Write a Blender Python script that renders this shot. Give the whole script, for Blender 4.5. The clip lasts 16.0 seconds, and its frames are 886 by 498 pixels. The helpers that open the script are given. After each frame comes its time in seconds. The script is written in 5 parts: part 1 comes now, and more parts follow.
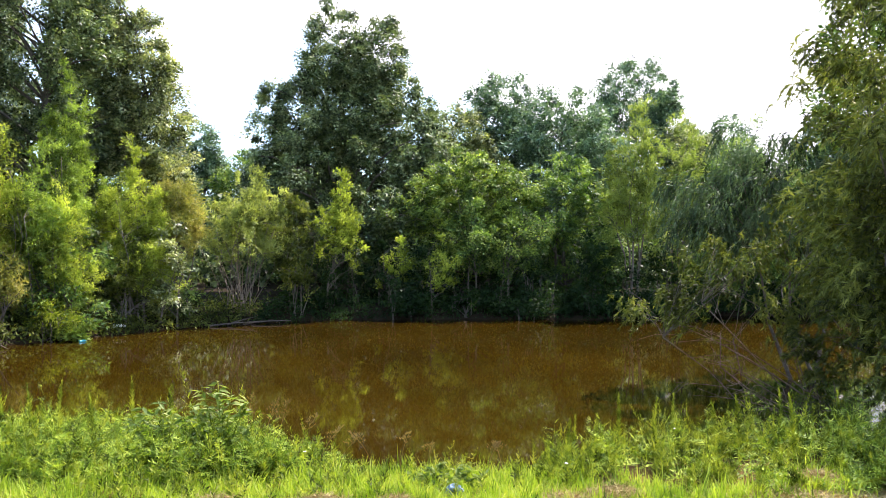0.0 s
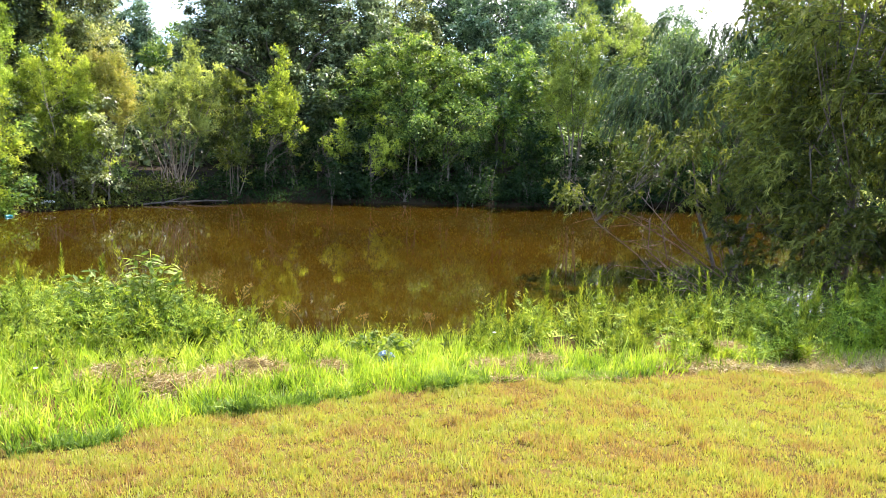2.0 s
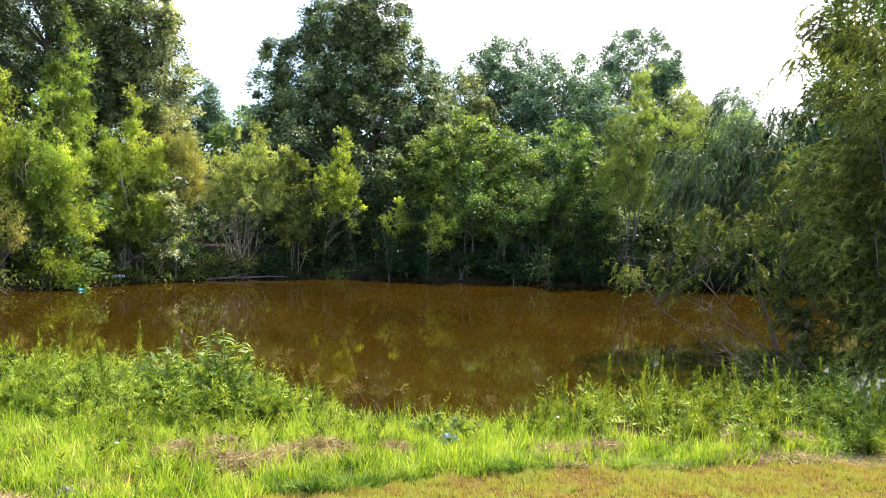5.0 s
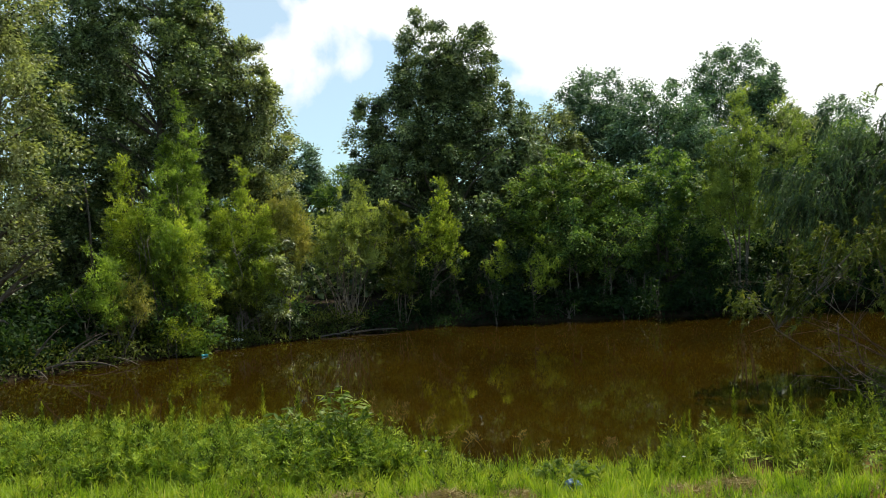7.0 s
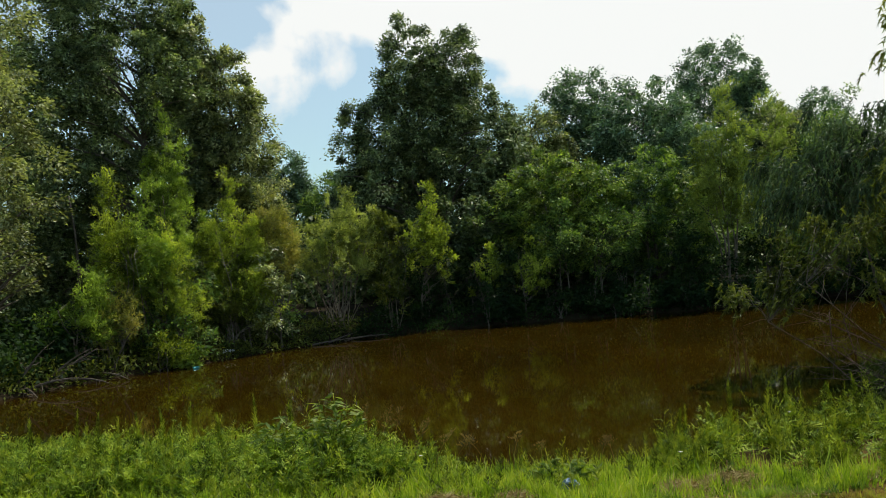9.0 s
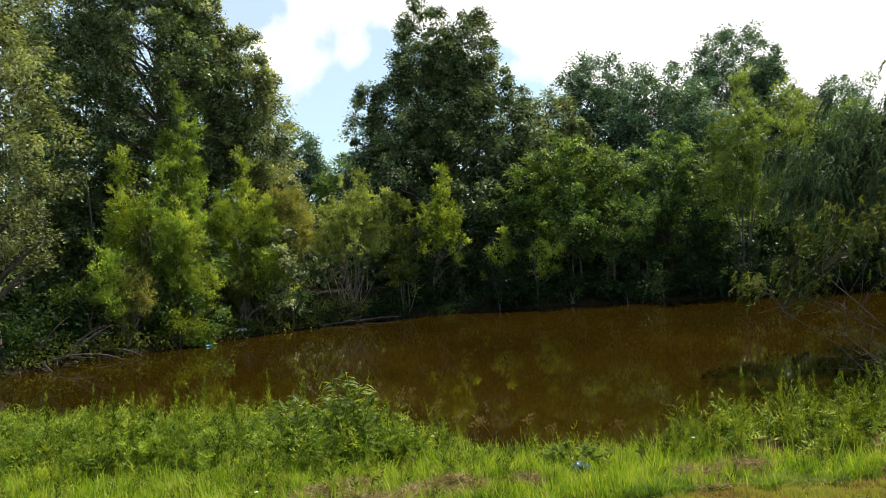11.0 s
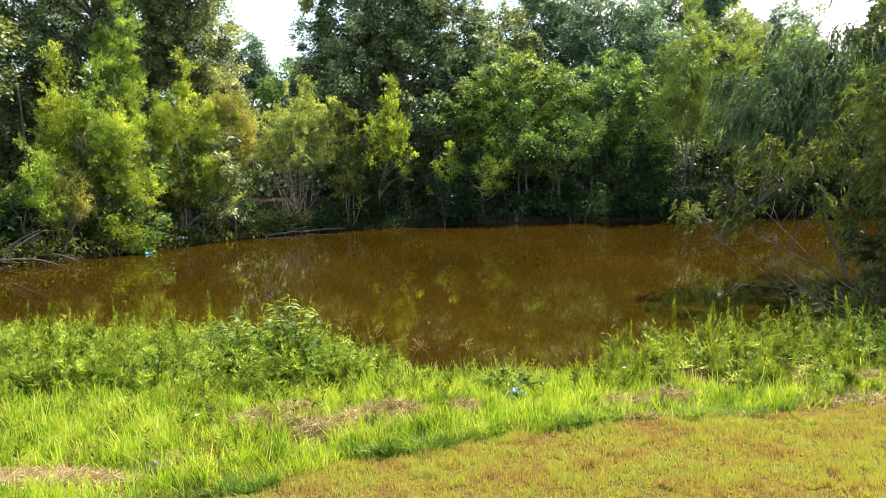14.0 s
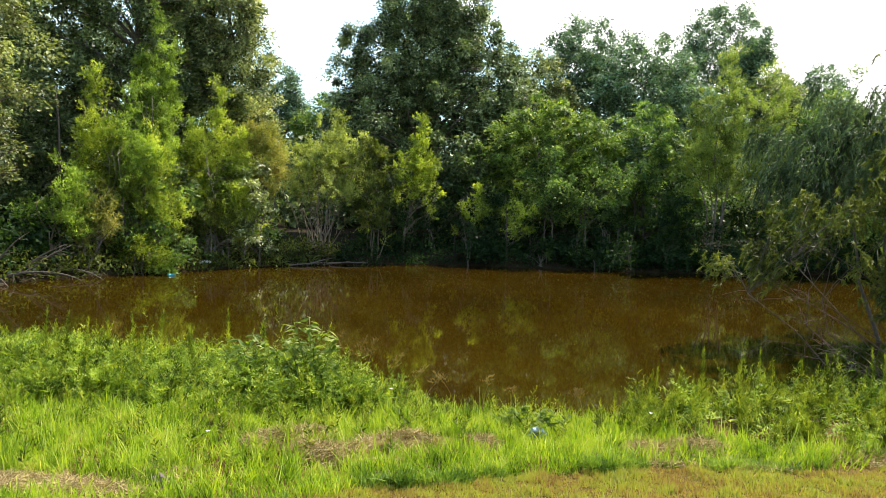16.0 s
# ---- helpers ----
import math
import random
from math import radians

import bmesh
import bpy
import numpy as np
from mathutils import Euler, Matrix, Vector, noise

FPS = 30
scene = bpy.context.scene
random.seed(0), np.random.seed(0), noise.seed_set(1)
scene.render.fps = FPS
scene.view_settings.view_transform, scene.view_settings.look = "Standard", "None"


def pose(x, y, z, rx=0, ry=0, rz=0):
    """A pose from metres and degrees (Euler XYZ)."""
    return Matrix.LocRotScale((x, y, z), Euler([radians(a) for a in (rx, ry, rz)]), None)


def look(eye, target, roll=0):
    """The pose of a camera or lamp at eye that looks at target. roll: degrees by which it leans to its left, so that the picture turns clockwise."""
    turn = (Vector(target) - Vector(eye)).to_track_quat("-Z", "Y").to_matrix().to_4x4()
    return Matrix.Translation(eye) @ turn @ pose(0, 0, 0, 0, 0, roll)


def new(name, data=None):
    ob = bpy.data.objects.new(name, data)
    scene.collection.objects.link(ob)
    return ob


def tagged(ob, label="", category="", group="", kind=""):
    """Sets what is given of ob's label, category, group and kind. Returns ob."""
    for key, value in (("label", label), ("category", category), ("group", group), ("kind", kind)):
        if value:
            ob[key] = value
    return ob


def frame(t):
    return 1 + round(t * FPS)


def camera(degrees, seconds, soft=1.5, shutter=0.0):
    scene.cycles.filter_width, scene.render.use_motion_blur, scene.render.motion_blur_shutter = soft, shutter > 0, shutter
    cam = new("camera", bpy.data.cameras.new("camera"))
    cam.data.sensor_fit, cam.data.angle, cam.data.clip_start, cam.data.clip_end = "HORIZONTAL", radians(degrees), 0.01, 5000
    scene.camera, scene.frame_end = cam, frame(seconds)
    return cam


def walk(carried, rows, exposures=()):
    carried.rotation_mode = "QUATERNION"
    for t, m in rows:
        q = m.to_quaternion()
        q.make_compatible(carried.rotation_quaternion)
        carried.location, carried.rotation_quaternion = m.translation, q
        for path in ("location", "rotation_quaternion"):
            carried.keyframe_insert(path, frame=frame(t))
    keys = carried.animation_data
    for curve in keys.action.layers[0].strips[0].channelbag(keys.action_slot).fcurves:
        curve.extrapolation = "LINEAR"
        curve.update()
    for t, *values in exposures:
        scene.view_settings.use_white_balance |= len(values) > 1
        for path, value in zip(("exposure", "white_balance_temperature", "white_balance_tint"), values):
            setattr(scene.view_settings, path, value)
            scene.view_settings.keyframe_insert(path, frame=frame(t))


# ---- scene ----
cam = camera(58.0, 16.0, soft=0.5)
PATH = [
    (0, (0.682, 0.673, 2.628), (0.635, 2.673, 2.615), 0.0),
    (0.5, (0.679, 0.644, 2.535), (0.668, 2.639, 2.384), 2.3),
    (1, (0.673, 0.613, 2.497), (0.681, 2.598, 2.254), 2.4),
    (1.5, (0.717, 0.604, 2.499), (0.809, 2.583, 2.225), 1.8),
    (2, (0.749, 0.598, 2.469), (0.853, 2.574, 2.18), 1.7),
    (2.5, (0.723, 0.574, 2.465), (0.828, 2.55, 2.174), 2.4),
    (3, (0.672, 0.542, 2.507), (0.679, 2.534, 2.325), 0.8),
    (3.5, (0.729, 0.527, 2.517), (0.801, 2.518, 2.341), 2.1),
    (4, (0.762, 0.516, 2.428), (0.757, 2.514, 2.34), 2.6),
    (4.5, (0.647, 0.242, 2.482), (0.719, 2.229, 2.269), 6.1),
    (5, (0.606, 0.387, 2.576), (0.572, 2.384, 2.472), 2.0),
    (5.2, (0.585, 0.36, 2.601), (0.483, 2.356, 2.521), -0.1),
    (7.3, (0.595, 0.322, 2.637), (0.303, 2.3, 2.643), -2.9),
    (7.5, (0.612, 0.334, 2.639), (0.321, 2.313, 2.643), -3.0),
    (8, (0.601, 0.292, 2.644), (0.319, 2.272, 2.662), -3.9),
    (8.5, (0.589, 0.358, 2.611), (0.312, 2.338, 2.628), -4.8),
    (9, (0.592, 0.416, 2.6), (0.329, 2.399, 2.614), -4.8),
    (9.5, (0.58, 0.402, 2.6), (0.305, 2.383, 2.58), -4.3),
    (12, (0.544, 0.416, 2.56), (0.247, 2.393, 2.532), -3.8),
    (12.5, (0.576, 0.42, 2.557), (0.349, 2.405, 2.468), -2.2),
    (13, (0.556, 0.434, 2.56), (0.358, 2.42, 2.427), -1.5),
    (13.5, (0.559, 0.456, 2.666), (0.347, 2.437, 2.487), -1.1),
    (14, (0.563, 0.428, 2.794), (0.394, 2.405, 2.538), -1.7),
    (14.4, (0.533, 0.449, 2.793), (0.423, 2.444, 2.708), 0.3),
    (14.5, (0.509, 0.45, 2.795), (0.308, 2.439, 2.732), 0.5),
    (15, (0.491, 0.55, 2.711), (0.281, 2.538, 2.737), 1.0),
    (15.5, (0.563, 0.608, 2.624), (0.303, 2.587, 2.494), 1.9),
    (16, (0.475, 0.595, 2.603), (0.252, 2.577, 2.456), 1.7),
]
walk(cam, [(t, look(eye, target, roll)) for t, eye, target, roll in PATH], exposures=[
    (0.0, 1.38, 6370, 26), (0.5, 0.98, 6370, 26), (1.0, 1.18, 6370, 26), (1.5, 1.75, 6370, 26), (2.5, 1.90, 6370, 26),
    (3.5, 1.80, 6370, 26), (4.5, 1.55, 6370, 26), (5.2, 1.40, 6370, 26), (7.3, -0.03, 6780, 7), (9.0, -0.19, 6780, 7),
    (9.7, -0.13, 6780, 7), (11.8, 0.45, 6870, 18), (12.5, 0.61, 6870, 18), (13.0, 0.72, 6870, 20), (13.5, 0.90, 6870, 20),
    (14.0, 1.45, 6870, 20), (14.6, 1.70, 6870, 20), (15.0, 1.55, 6870, 20), (15.5, 1.20, 6870, 14), (16.0, 1.03, 6870, 13)])

# ---- sky and sun: hazy bright summer sky, sun high on the right ----
SUN_TURN, SUN_UP = 42.0, 56.0
sun_way = Vector((math.sin(radians(SUN_TURN)) * math.cos(radians(SUN_UP)), math.cos(radians(SUN_TURN)) * math.cos(radians(SUN_UP)), math.sin(radians(SUN_UP))))
sun = new("sun", bpy.data.lights.new("sun", "SUN"))
sun.data.energy, sun.data.angle, sun.data.color = 5.0, radians(0.6), (1.0, 0.94, 0.82)
sun.matrix_world = look(sun_way * 60, (0, 0, 0))


def socket(nodes, kind, **values):
    node = nodes.new(kind)
    for key, value in values.items():
        node.inputs[key.replace("_", " ")].default_value = value
    return node


def make_world():
    world = bpy.data.worlds.new("sky")
    scene.world = world
    world.use_nodes = True
    nodes, links = world.node_tree.nodes, world.node_tree.links
    nodes.clear()
    out, back = nodes.new("ShaderNodeOutputWorld"), nodes.new("ShaderNodeBackground")
    sky = nodes.new("ShaderNodeTexSky")
    sky.sky_type, sky.sun_disc = "NISHITA", False
    sky.sun_elevation, sky.sun_rotation = radians(SUN_UP), radians(SUN_TURN)
    sky.dust_density, sky.ozone_density, sky.air_density = 0.4, 2.5, 1.3
    where = nodes.new("ShaderNodeTexCoord")
    # broken cloud
    puff = socket(nodes, "ShaderNodeTexNoise", Scale=9.0, Detail=7.0, Roughness=0.5, Distortion=0.2)
    links.new(where.outputs["Generated"], puff.inputs["Vector"])
    # one heaped cloud standing over the gap in the trees
    far = nodes.new("ShaderNodeVectorMath")
    far.operation = "DISTANCE"
    far.inputs[1].default_value = CLOUD
    links.new(where.outputs["Generated"], far.inputs[0])
    near = socket(nodes, "ShaderNodeMapRange", From_Min=0.04, From_Max=0.15, To_Min=0.3, To_Max=-0.12)
    links.new(far.outputs["Value"], near.inputs["Value"])
    # haze that thickens towards the sun
    turn = nodes.new("ShaderNodeVectorMath")
    turn.operation = "DOT_PRODUCT"
    turn.inputs[1].default_value = sun_way
    links.new(where.outputs["Generated"], turn.inputs[0])
    haze = socket(nodes, "ShaderNodeMapRange", From_Min=0.525, From_Max=0.6, To_Min=-0.14, To_Max=0.5)
    links.new(turn.outputs["Value"], haze.inputs["Value"])
    one, two = nodes.new("ShaderNodeMath"), nodes.new("ShaderNodeMath")
    links.new(puff.outputs["Fac"], one.inputs[0])
    links.new(near.outputs["Result"], one.inputs[1])
    links.new(one.outputs[0], two.inputs[0])
    links.new(haze.outputs["Result"], two.inputs[1])
    # clearer overhead than towards the horizon
    axes = nodes.new("ShaderNodeSeparateXYZ")
    links.new(where.outputs["Generated"], axes.inputs[0])
    height = socket(nodes, "ShaderNodeMapRange", From_Min=0.36, From_Max=0.75, To_Min=0.0, To_Max=0.55)
    links.new(axes.outputs["Z"], height.inputs["Value"])
    three = nodes.new("ShaderNodeMath")
    three.operation = "SUBTRACT"
    links.new(two.outputs[0], three.inputs[0])
    links.new(height.outputs["Result"], three.inputs[1])
    ramp = nodes.new("ShaderNodeValToRGB")
    ramp.color_ramp.elements[0].position, ramp.color_ramp.elements[1].position = 0.48, 0.6
    ramp.color_ramp.elements[0].color = (0.42, 0.42, 0.42, 1)
    links.new(three.outputs[0], ramp.inputs["Fac"])
    mix = nodes.new("ShaderNodeMix")
    mix.data_type = "RGBA"
    deep = socket(nodes, "ShaderNodeMapRange", From_Min=0.34, From_Max=0.7, To_Min=1.0, To_Max=0.3)
    links.new(axes.outputs["Z"], deep.inputs["Value"])
    white = nodes.new("ShaderNodeMath")
    white.operation = "MULTIPLY"
    links.new(ramp.outputs["Color"], white.inputs[0])
    links.new(deep.outputs["Result"], white.inputs[1])
    links.new(white.outputs[0], mix.inputs["Factor"])
    clear = nodes.new("ShaderNodeMix")
    clear.data_type, clear.blend_type = "RGBA", "MULTIPLY"
    clear.inputs["Factor"].default_value = 1.0
    clear.inputs[7].default_value = (0.9, 1.95, 2.3, 1)
    links.new(sky.outputs["Color"], clear.inputs[6])
    links.new(clear.outputs[2], mix.inputs[6])
    mix.inputs[7].default_value = (18.2, 18.7, 19.3, 1)
    links.new(mix.outputs[2], back.inputs["Color"])
    back.inputs["Strength"].default_value = 0.058
    links.new(back.outputs[0], out.inputs["Surface"])


CLOUD = Vector((-0.258, 0.929, 0.262)).normalized()
make_world()


# ---- materials ----
def material(name):
    m = bpy.data.materials.new(name)
    m.use_nodes = True
    nodes, links = m.node_tree.nodes, m.node_tree.links
    return m, nodes, links, nodes["Principled BSDF"]


def ramp_of(nodes, stops):
    ramp = nodes.new("ShaderNodeValToRGB")
    marks = ramp.color_ramp.elements
    while len(marks) < len(stops):
        marks.new(0.5)
    for mark, (place, colour) in zip(marks, stops):
        mark.position, mark.color = place, (*colour, 1)
    return ramp


def place_noise(nodes, links, scale, detail=4.0, rough=0.6, vector=None):
    node = socket(nodes, "ShaderNodeTexNoise", Scale=scale, Detail=detail, Roughness=rough)
    if vector is None:
        vector = nodes.new("ShaderNodeNewGeometry").outputs["Position"]
    links.new(vector, node.inputs["Vector"])
    return node.outputs["Fac"]


def leaf_material(name, stops, patch=0.9, shine=0.52, through_light=0.38, spread=0.34, gloss=0.25, grit=0.65):
    """Leaves: each takes its own tone, and whole sprays drift lighter or darker; light shines through."""
    m, nodes, links, shader = material(name)
    geo = nodes.new("ShaderNodeNewGeometry")
    own = nodes.new("ShaderNodeMath")
    own.operation, own.inputs[1].default_value = "MULTIPLY", spread
    links.new(geo.outputs["Random Per Island"], own.inputs[0])
    spray = socket(nodes, "ShaderNodeMapRange", From_Min=0.39, From_Max=0.62, To_Min=0.0, To_Max=1.0 - spread)
    links.new(place_noise(nodes, links, patch, 6.0, grit, geo.outputs["Position"]), spray.inputs["Value"])
    both = nodes.new("ShaderNodeMath")
    links.new(own.outputs[0], both.inputs[0])
    links.new(spray.outputs["Result"], both.inputs[1])
    ramp = ramp_of(nodes, stops)
    links.new(both.outputs[0], ramp.inputs["Fac"])
    links.new(ramp.outputs["Color"], shader.inputs["Base Color"])
    shader.inputs["Roughness"].default_value = shine
    shader.inputs["Specular IOR Level"].default_value = gloss
    glow = nodes.new("ShaderNodeBsdfTranslucent")
    tint = nodes.new("ShaderNodeMix")
    tint.data_type, tint.blend_type = "RGBA", "MULTIPLY"
    tint.inputs["Factor"].default_value = 1.0
    links.new(ramp.outputs["Color"], tint.inputs[6])
    tint.inputs[7].default_value = (1.4, 1.5, 0.55, 1)
    links.new(tint.outputs[2], glow.inputs["Color"])
    blend = nodes.new("ShaderNodeMixShader")
    blend.inputs["Fac"].default_value = through_light
    links.new(shader.outputs[0], blend.inputs[1])
    links.new(glow.outputs[0], blend.inputs[2])
    links.new(blend.outputs[0], nodes["Material Output"].inputs["Surface"])
    return m


def bumped(nodes, links, shader, height, strength, distance=0.02):
    bump = nodes.new("ShaderNodeBump")
    bump.inputs["Strength"].default_value, bump.inputs["Distance"].default_value = strength, distance
    links.new(height, bump.inputs["Height"])
    links.new(bump.outputs[0], shader.inputs["Normal"])


def plain_material(name, stops, scale, rough, bump=0.0, fine=None, metal=0.0, stretch=None):
    m, nodes, links, shader = material(name)
    vector = None
    if stretch:
        shift = nodes.new("ShaderNodeMapping")
        shift.inputs["Scale"].default_value = stretch
        links.new(nodes.new("ShaderNodeTexCoord").outputs["Object"], shift.inputs["Vector"])
        vector = shift.outputs[0]
    grain = place_noise(nodes, links, scale, 6.0, 0.65, vector)
    ramp = ramp_of(nodes, stops)
    links.new(grain, ramp.inputs["Fac"])
    links.new(ramp.outputs["Color"], shader.inputs["Base Color"])
    shader.inputs["Roughness"].default_value, shader.inputs["Metallic"].default_value = rough, metal
    if bump:
        bumped(nodes, links, shader, place_noise(nodes, links, fine or scale * 4, 6.0, 0.6, vector), bump)
    return m


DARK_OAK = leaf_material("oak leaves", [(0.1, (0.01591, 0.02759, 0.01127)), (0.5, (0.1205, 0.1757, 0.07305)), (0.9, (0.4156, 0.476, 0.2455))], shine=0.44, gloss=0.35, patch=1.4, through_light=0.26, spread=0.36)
# Lighter copy of the oak leaves, with sunlight and sheen in the colour.
SUNLIT_OAK = leaf_material("sunlit oak leaves", [(0.1, (0.02648, 0.03642, 0.0152)), (0.5, (0.1965, 0.2352, 0.1027)), (0.9, (0.6321, 0.6366, 0.3585))], shine=0.44, gloss=0.35, patch=1.4, spread=0.36)
# Pale and bluish because the haze of distance is put into the colour.
HAZY_GREEN = leaf_material("distant leaves with haze in their colour", [(0.1, (0.01569, 0.03449, 0.02171)), (0.5, (0.1109, 0.1928, 0.1125)), (0.9, (0.2906, 0.4131, 0.252))], shine=0.44, gloss=0.35, patch=1.4, through_light=0.26, spread=0.36)
FRESH = leaf_material("fresh green leaves", [(0.08, (0.0165, 0.03709, 0.01035)), (0.5, (0.1031, 0.1867, 0.04928)), (0.92, (0.3782, 0.4817, 0.122))])
YELLOW_GREEN = leaf_material("yellow-green willow leaves", [(0.08, (0.07602, 0.1027, 0.01504)), (0.5, (0.288, 0.3539, 0.0543)), (0.92, (0.57, 0.6101, 0.1195))], through_light=0.46)
OCHRE = leaf_material("yellowing leaves", [(0.08, (0.1122, 0.1277, 0.03216)), (0.5, (0.2619, 0.2612, 0.06579)), (0.92, (0.4988, 0.4296, 0.1243))])
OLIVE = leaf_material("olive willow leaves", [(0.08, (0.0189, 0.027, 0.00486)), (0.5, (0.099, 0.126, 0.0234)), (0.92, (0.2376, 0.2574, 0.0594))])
GREEN_WILLOW = leaf_material("fresh green willow leaves", [(0.08, (0.0448, 0.07564, 0.01328)), (0.5, (0.1896, 0.275, 0.05074)), (0.92, (0.4171, 0.5293, 0.1218))], through_light=0.46)
# The fresh green made yellower and brighter, as if the sun lay on it.
GUM = leaf_material("broad leaves with sunlight in their colour", [(0.08, (0.01982, 0.04176, 0.01008)), (0.5, (0.1357, 0.216, 0.0456)), (0.92, (0.4413, 0.528, 0.1188))], patch=1.3)
PALE_WILLOW = leaf_material("pale soft green willow leaves", [(0.08, (0.054, 0.078, 0.01785)), (0.5, (0.21, 0.275, 0.068)), (0.92, (0.418, 0.484, 0.1403))], through_light=0.46)
# Lit copy of the olive leaves: sunlit flecks are put into the colour.
LIT_OLIVE = leaf_material("lit olive willow leaves", [(0.08, (0.03672, 0.05018, 0.009792)), (0.5, (0.153, 0.1888, 0.03876)), (0.92, (0.359, 0.3703, 0.08976))])
BUSH_LEAF = leaf_material("pale olive bush leaves", [(0.08, (0.08798, 0.1107, 0.03268)), (0.5, (0.2879, 0.3322, 0.1062)), (0.92, (0.4959, 0.5138, 0.1961))], through_light=0.5)
PALE_MAPLE = leaf_material("pale sunlit leaves", [(0.1, (0.0324, 0.039, 0.01584)), (0.5, (0.18, 0.2, 0.0935)), (0.9, (0.4356, 0.462, 0.2541))], shine=0.4)
# Darker copy of the olive leaves: shade on the willows put into the colour.
SHADED_WILLOW = leaf_material("olive willow leaves coloured as in shade", [(0.1, (0.01843, 0.02811, 0.005855)), (0.5, (0.07374, 0.0976, 0.01951)), (0.92, (0.2161, 0.2361, 0.05368))], through_light=0.4, patch=1.2)
GREY_WILLOW = leaf_material("grey-green weeping willow leaves", [(0.1, (0.01069, 0.02134, 0.009636)), (0.5, (0.06076, 0.1063, 0.05255)), (0.92, (0.1538, 0.2221, 0.1255))])
# The bank's deep shade is put into this leaf colour.
SHADE_LEAF = leaf_material("understorey leaves coloured as in shade", [(0.1, (0.0072, 0.0216, 0.0072)), (0.5, (0.0224, 0.0496, 0.016)), (0.9, (0.06, 0.104, 0.032))], gloss=0.12)
WEED = leaf_material("weed leaves", [(0.08, (0.02741, 0.04336, 0.004235)), (0.5, (0.1463, 0.1955, 0.01977)), (0.92, (0.3487, 0.3784, 0.04491))], gloss=0.12, patch=4.5, spread=0.22)
RAGWEED = leaf_material("feathery weed leaves", [(0.08, (0.02743, 0.05386, 0.006258)), (0.5, (0.1677, 0.2633, 0.03044)), (0.92, (0.4523, 0.5328, 0.07374))], gloss=0.1, patch=4.5, spread=0.22)
BROAD = leaf_material("broad weed leaves", [(0.1, (0.077, 0.13, 0.0196)), (0.5, (0.154, 0.22, 0.0385)), (0.9, (0.308, 0.35, 0.105))], patch=3.0, shine=0.5)
TALL_GRASS = leaf_material("tall grass", [(0.04, (0.02456, 0.04917, 0.005356)), (0.28, (0.1688, 0.2732, 0.0223)), (0.5, (0.2915, 0.3934, 0.03568)), (0.66, (0.4092, 0.4753, 0.04907)), (0.78, (0.3887, 0.4699, 0.125)), (0.88, (0.5114, 0.4917, 0.07584)), (0.98, (0.6548, 0.5792, 0.2142))], gloss=0.15, patch=2.2, spread=0.45, grit=0.7)
EDGE_GRASS = leaf_material("dark edge grass", [(0.1, (0.06, 0.115, 0.02)), (0.5, (0.15, 0.24, 0.04)), (0.9, (0.3, 0.38, 0.07))], gloss=0.2, patch=2.2)
LAWN_GRASS = leaf_material("mown grass", [(0.08, (0.2533, 0.1468, 0.08105)), (0.24, (0.375, 0.2398, 0.1122)), (0.37, (0.3952, 0.3083, 0.1059)), (0.5, (0.3648, 0.3474, 0.08105)), (0.68, (0.3901, 0.3865, 0.08978)), (0.84, (0.2736, 0.3181, 0.06858)), (0.98, (0.5675, 0.4795, 0.2992))], gloss=0.12, patch=1.8, spread=0.46, grit=0.74, through_light=0.34)
STRAW = leaf_material("dead straw", [(0.05, (0.1475, 0.1004, 0.04401)), (0.5, (0.3745, 0.2789, 0.1222)), (0.95, (0.6582, 0.5354, 0.2738))], patch=6.0, shine=0.7, through_light=0.1, spread=0.7)
SEED = leaf_material("brown seed heads", [(0.1, (0.12, 0.08, 0.03)), (0.9, (0.25, 0.19, 0.08))], shine=0.7)
BARK = plain_material("grey-brown bark", [(0.3, (0.06, 0.048, 0.036)), (0.7, (0.16, 0.135, 0.105))], 9.0, 0.9, 0.8)
TAN_BARK = plain_material("tan willow bark", [(0.3, (0.13, 0.1, 0.07)), (0.7, (0.26, 0.21, 0.155))], 9.0, 0.9, 0.6)
PALE_BARK = plain_material("pale bark", [(0.3, (0.09, 0.075, 0.055)), (0.7, (0.2, 0.17, 0.13))], 9.0, 0.9, 0.6)
DEAD_WOOD = plain_material("weathered dead wood", [(0.3, (0.055, 0.042, 0.033)), (0.7, (0.17, 0.135, 0.105))], 14.0, 0.9, 0.5)
WHITE_PLASTIC = plain_material("dirty white plastic", [(0.3, (0.6, 0.6, 0.58)), (0.7, (0.78, 0.78, 0.76))], 12.0, 0.45)
BLUE_PLASTIC = plain_material("pale blue plastic", [(0.3, (0.09, 0.15, 0.2)), (0.7, (0.2, 0.28, 0.33))], 20.0, 0.25, 0.3)
TEAL_PLASTIC = plain_material("teal plastic", [(0.3, (0.03, 0.3, 0.3)), (0.7, (0.06, 0.42, 0.42))], 20.0, 0.4)
PETAL = plain_material("white petals", [(0.3, (0.7, 0.7, 0.62)), (0.7, (0.8, 0.8, 0.74))], 20.0, 0.6)
CREAM_PAINT = plain_material("cream painted wood", [(0.3, (0.76, 0.68, 0.5)), (0.7, (0.82, 0.75, 0.58))], 3.0, 0.55, 0.15, 40.0)
DECK_WOOD = plain_material("deck boards", [(0.3, (0.2, 0.15, 0.1)), (0.7, (0.34, 0.27, 0.19))], 5.0, 0.8, 0.3)
SIDING = plain_material("pale siding", [(0.3, (0.6, 0.57, 0.5)), (0.7, (0.68, 0.65, 0.58))], 2.0, 0.6, 0.1)


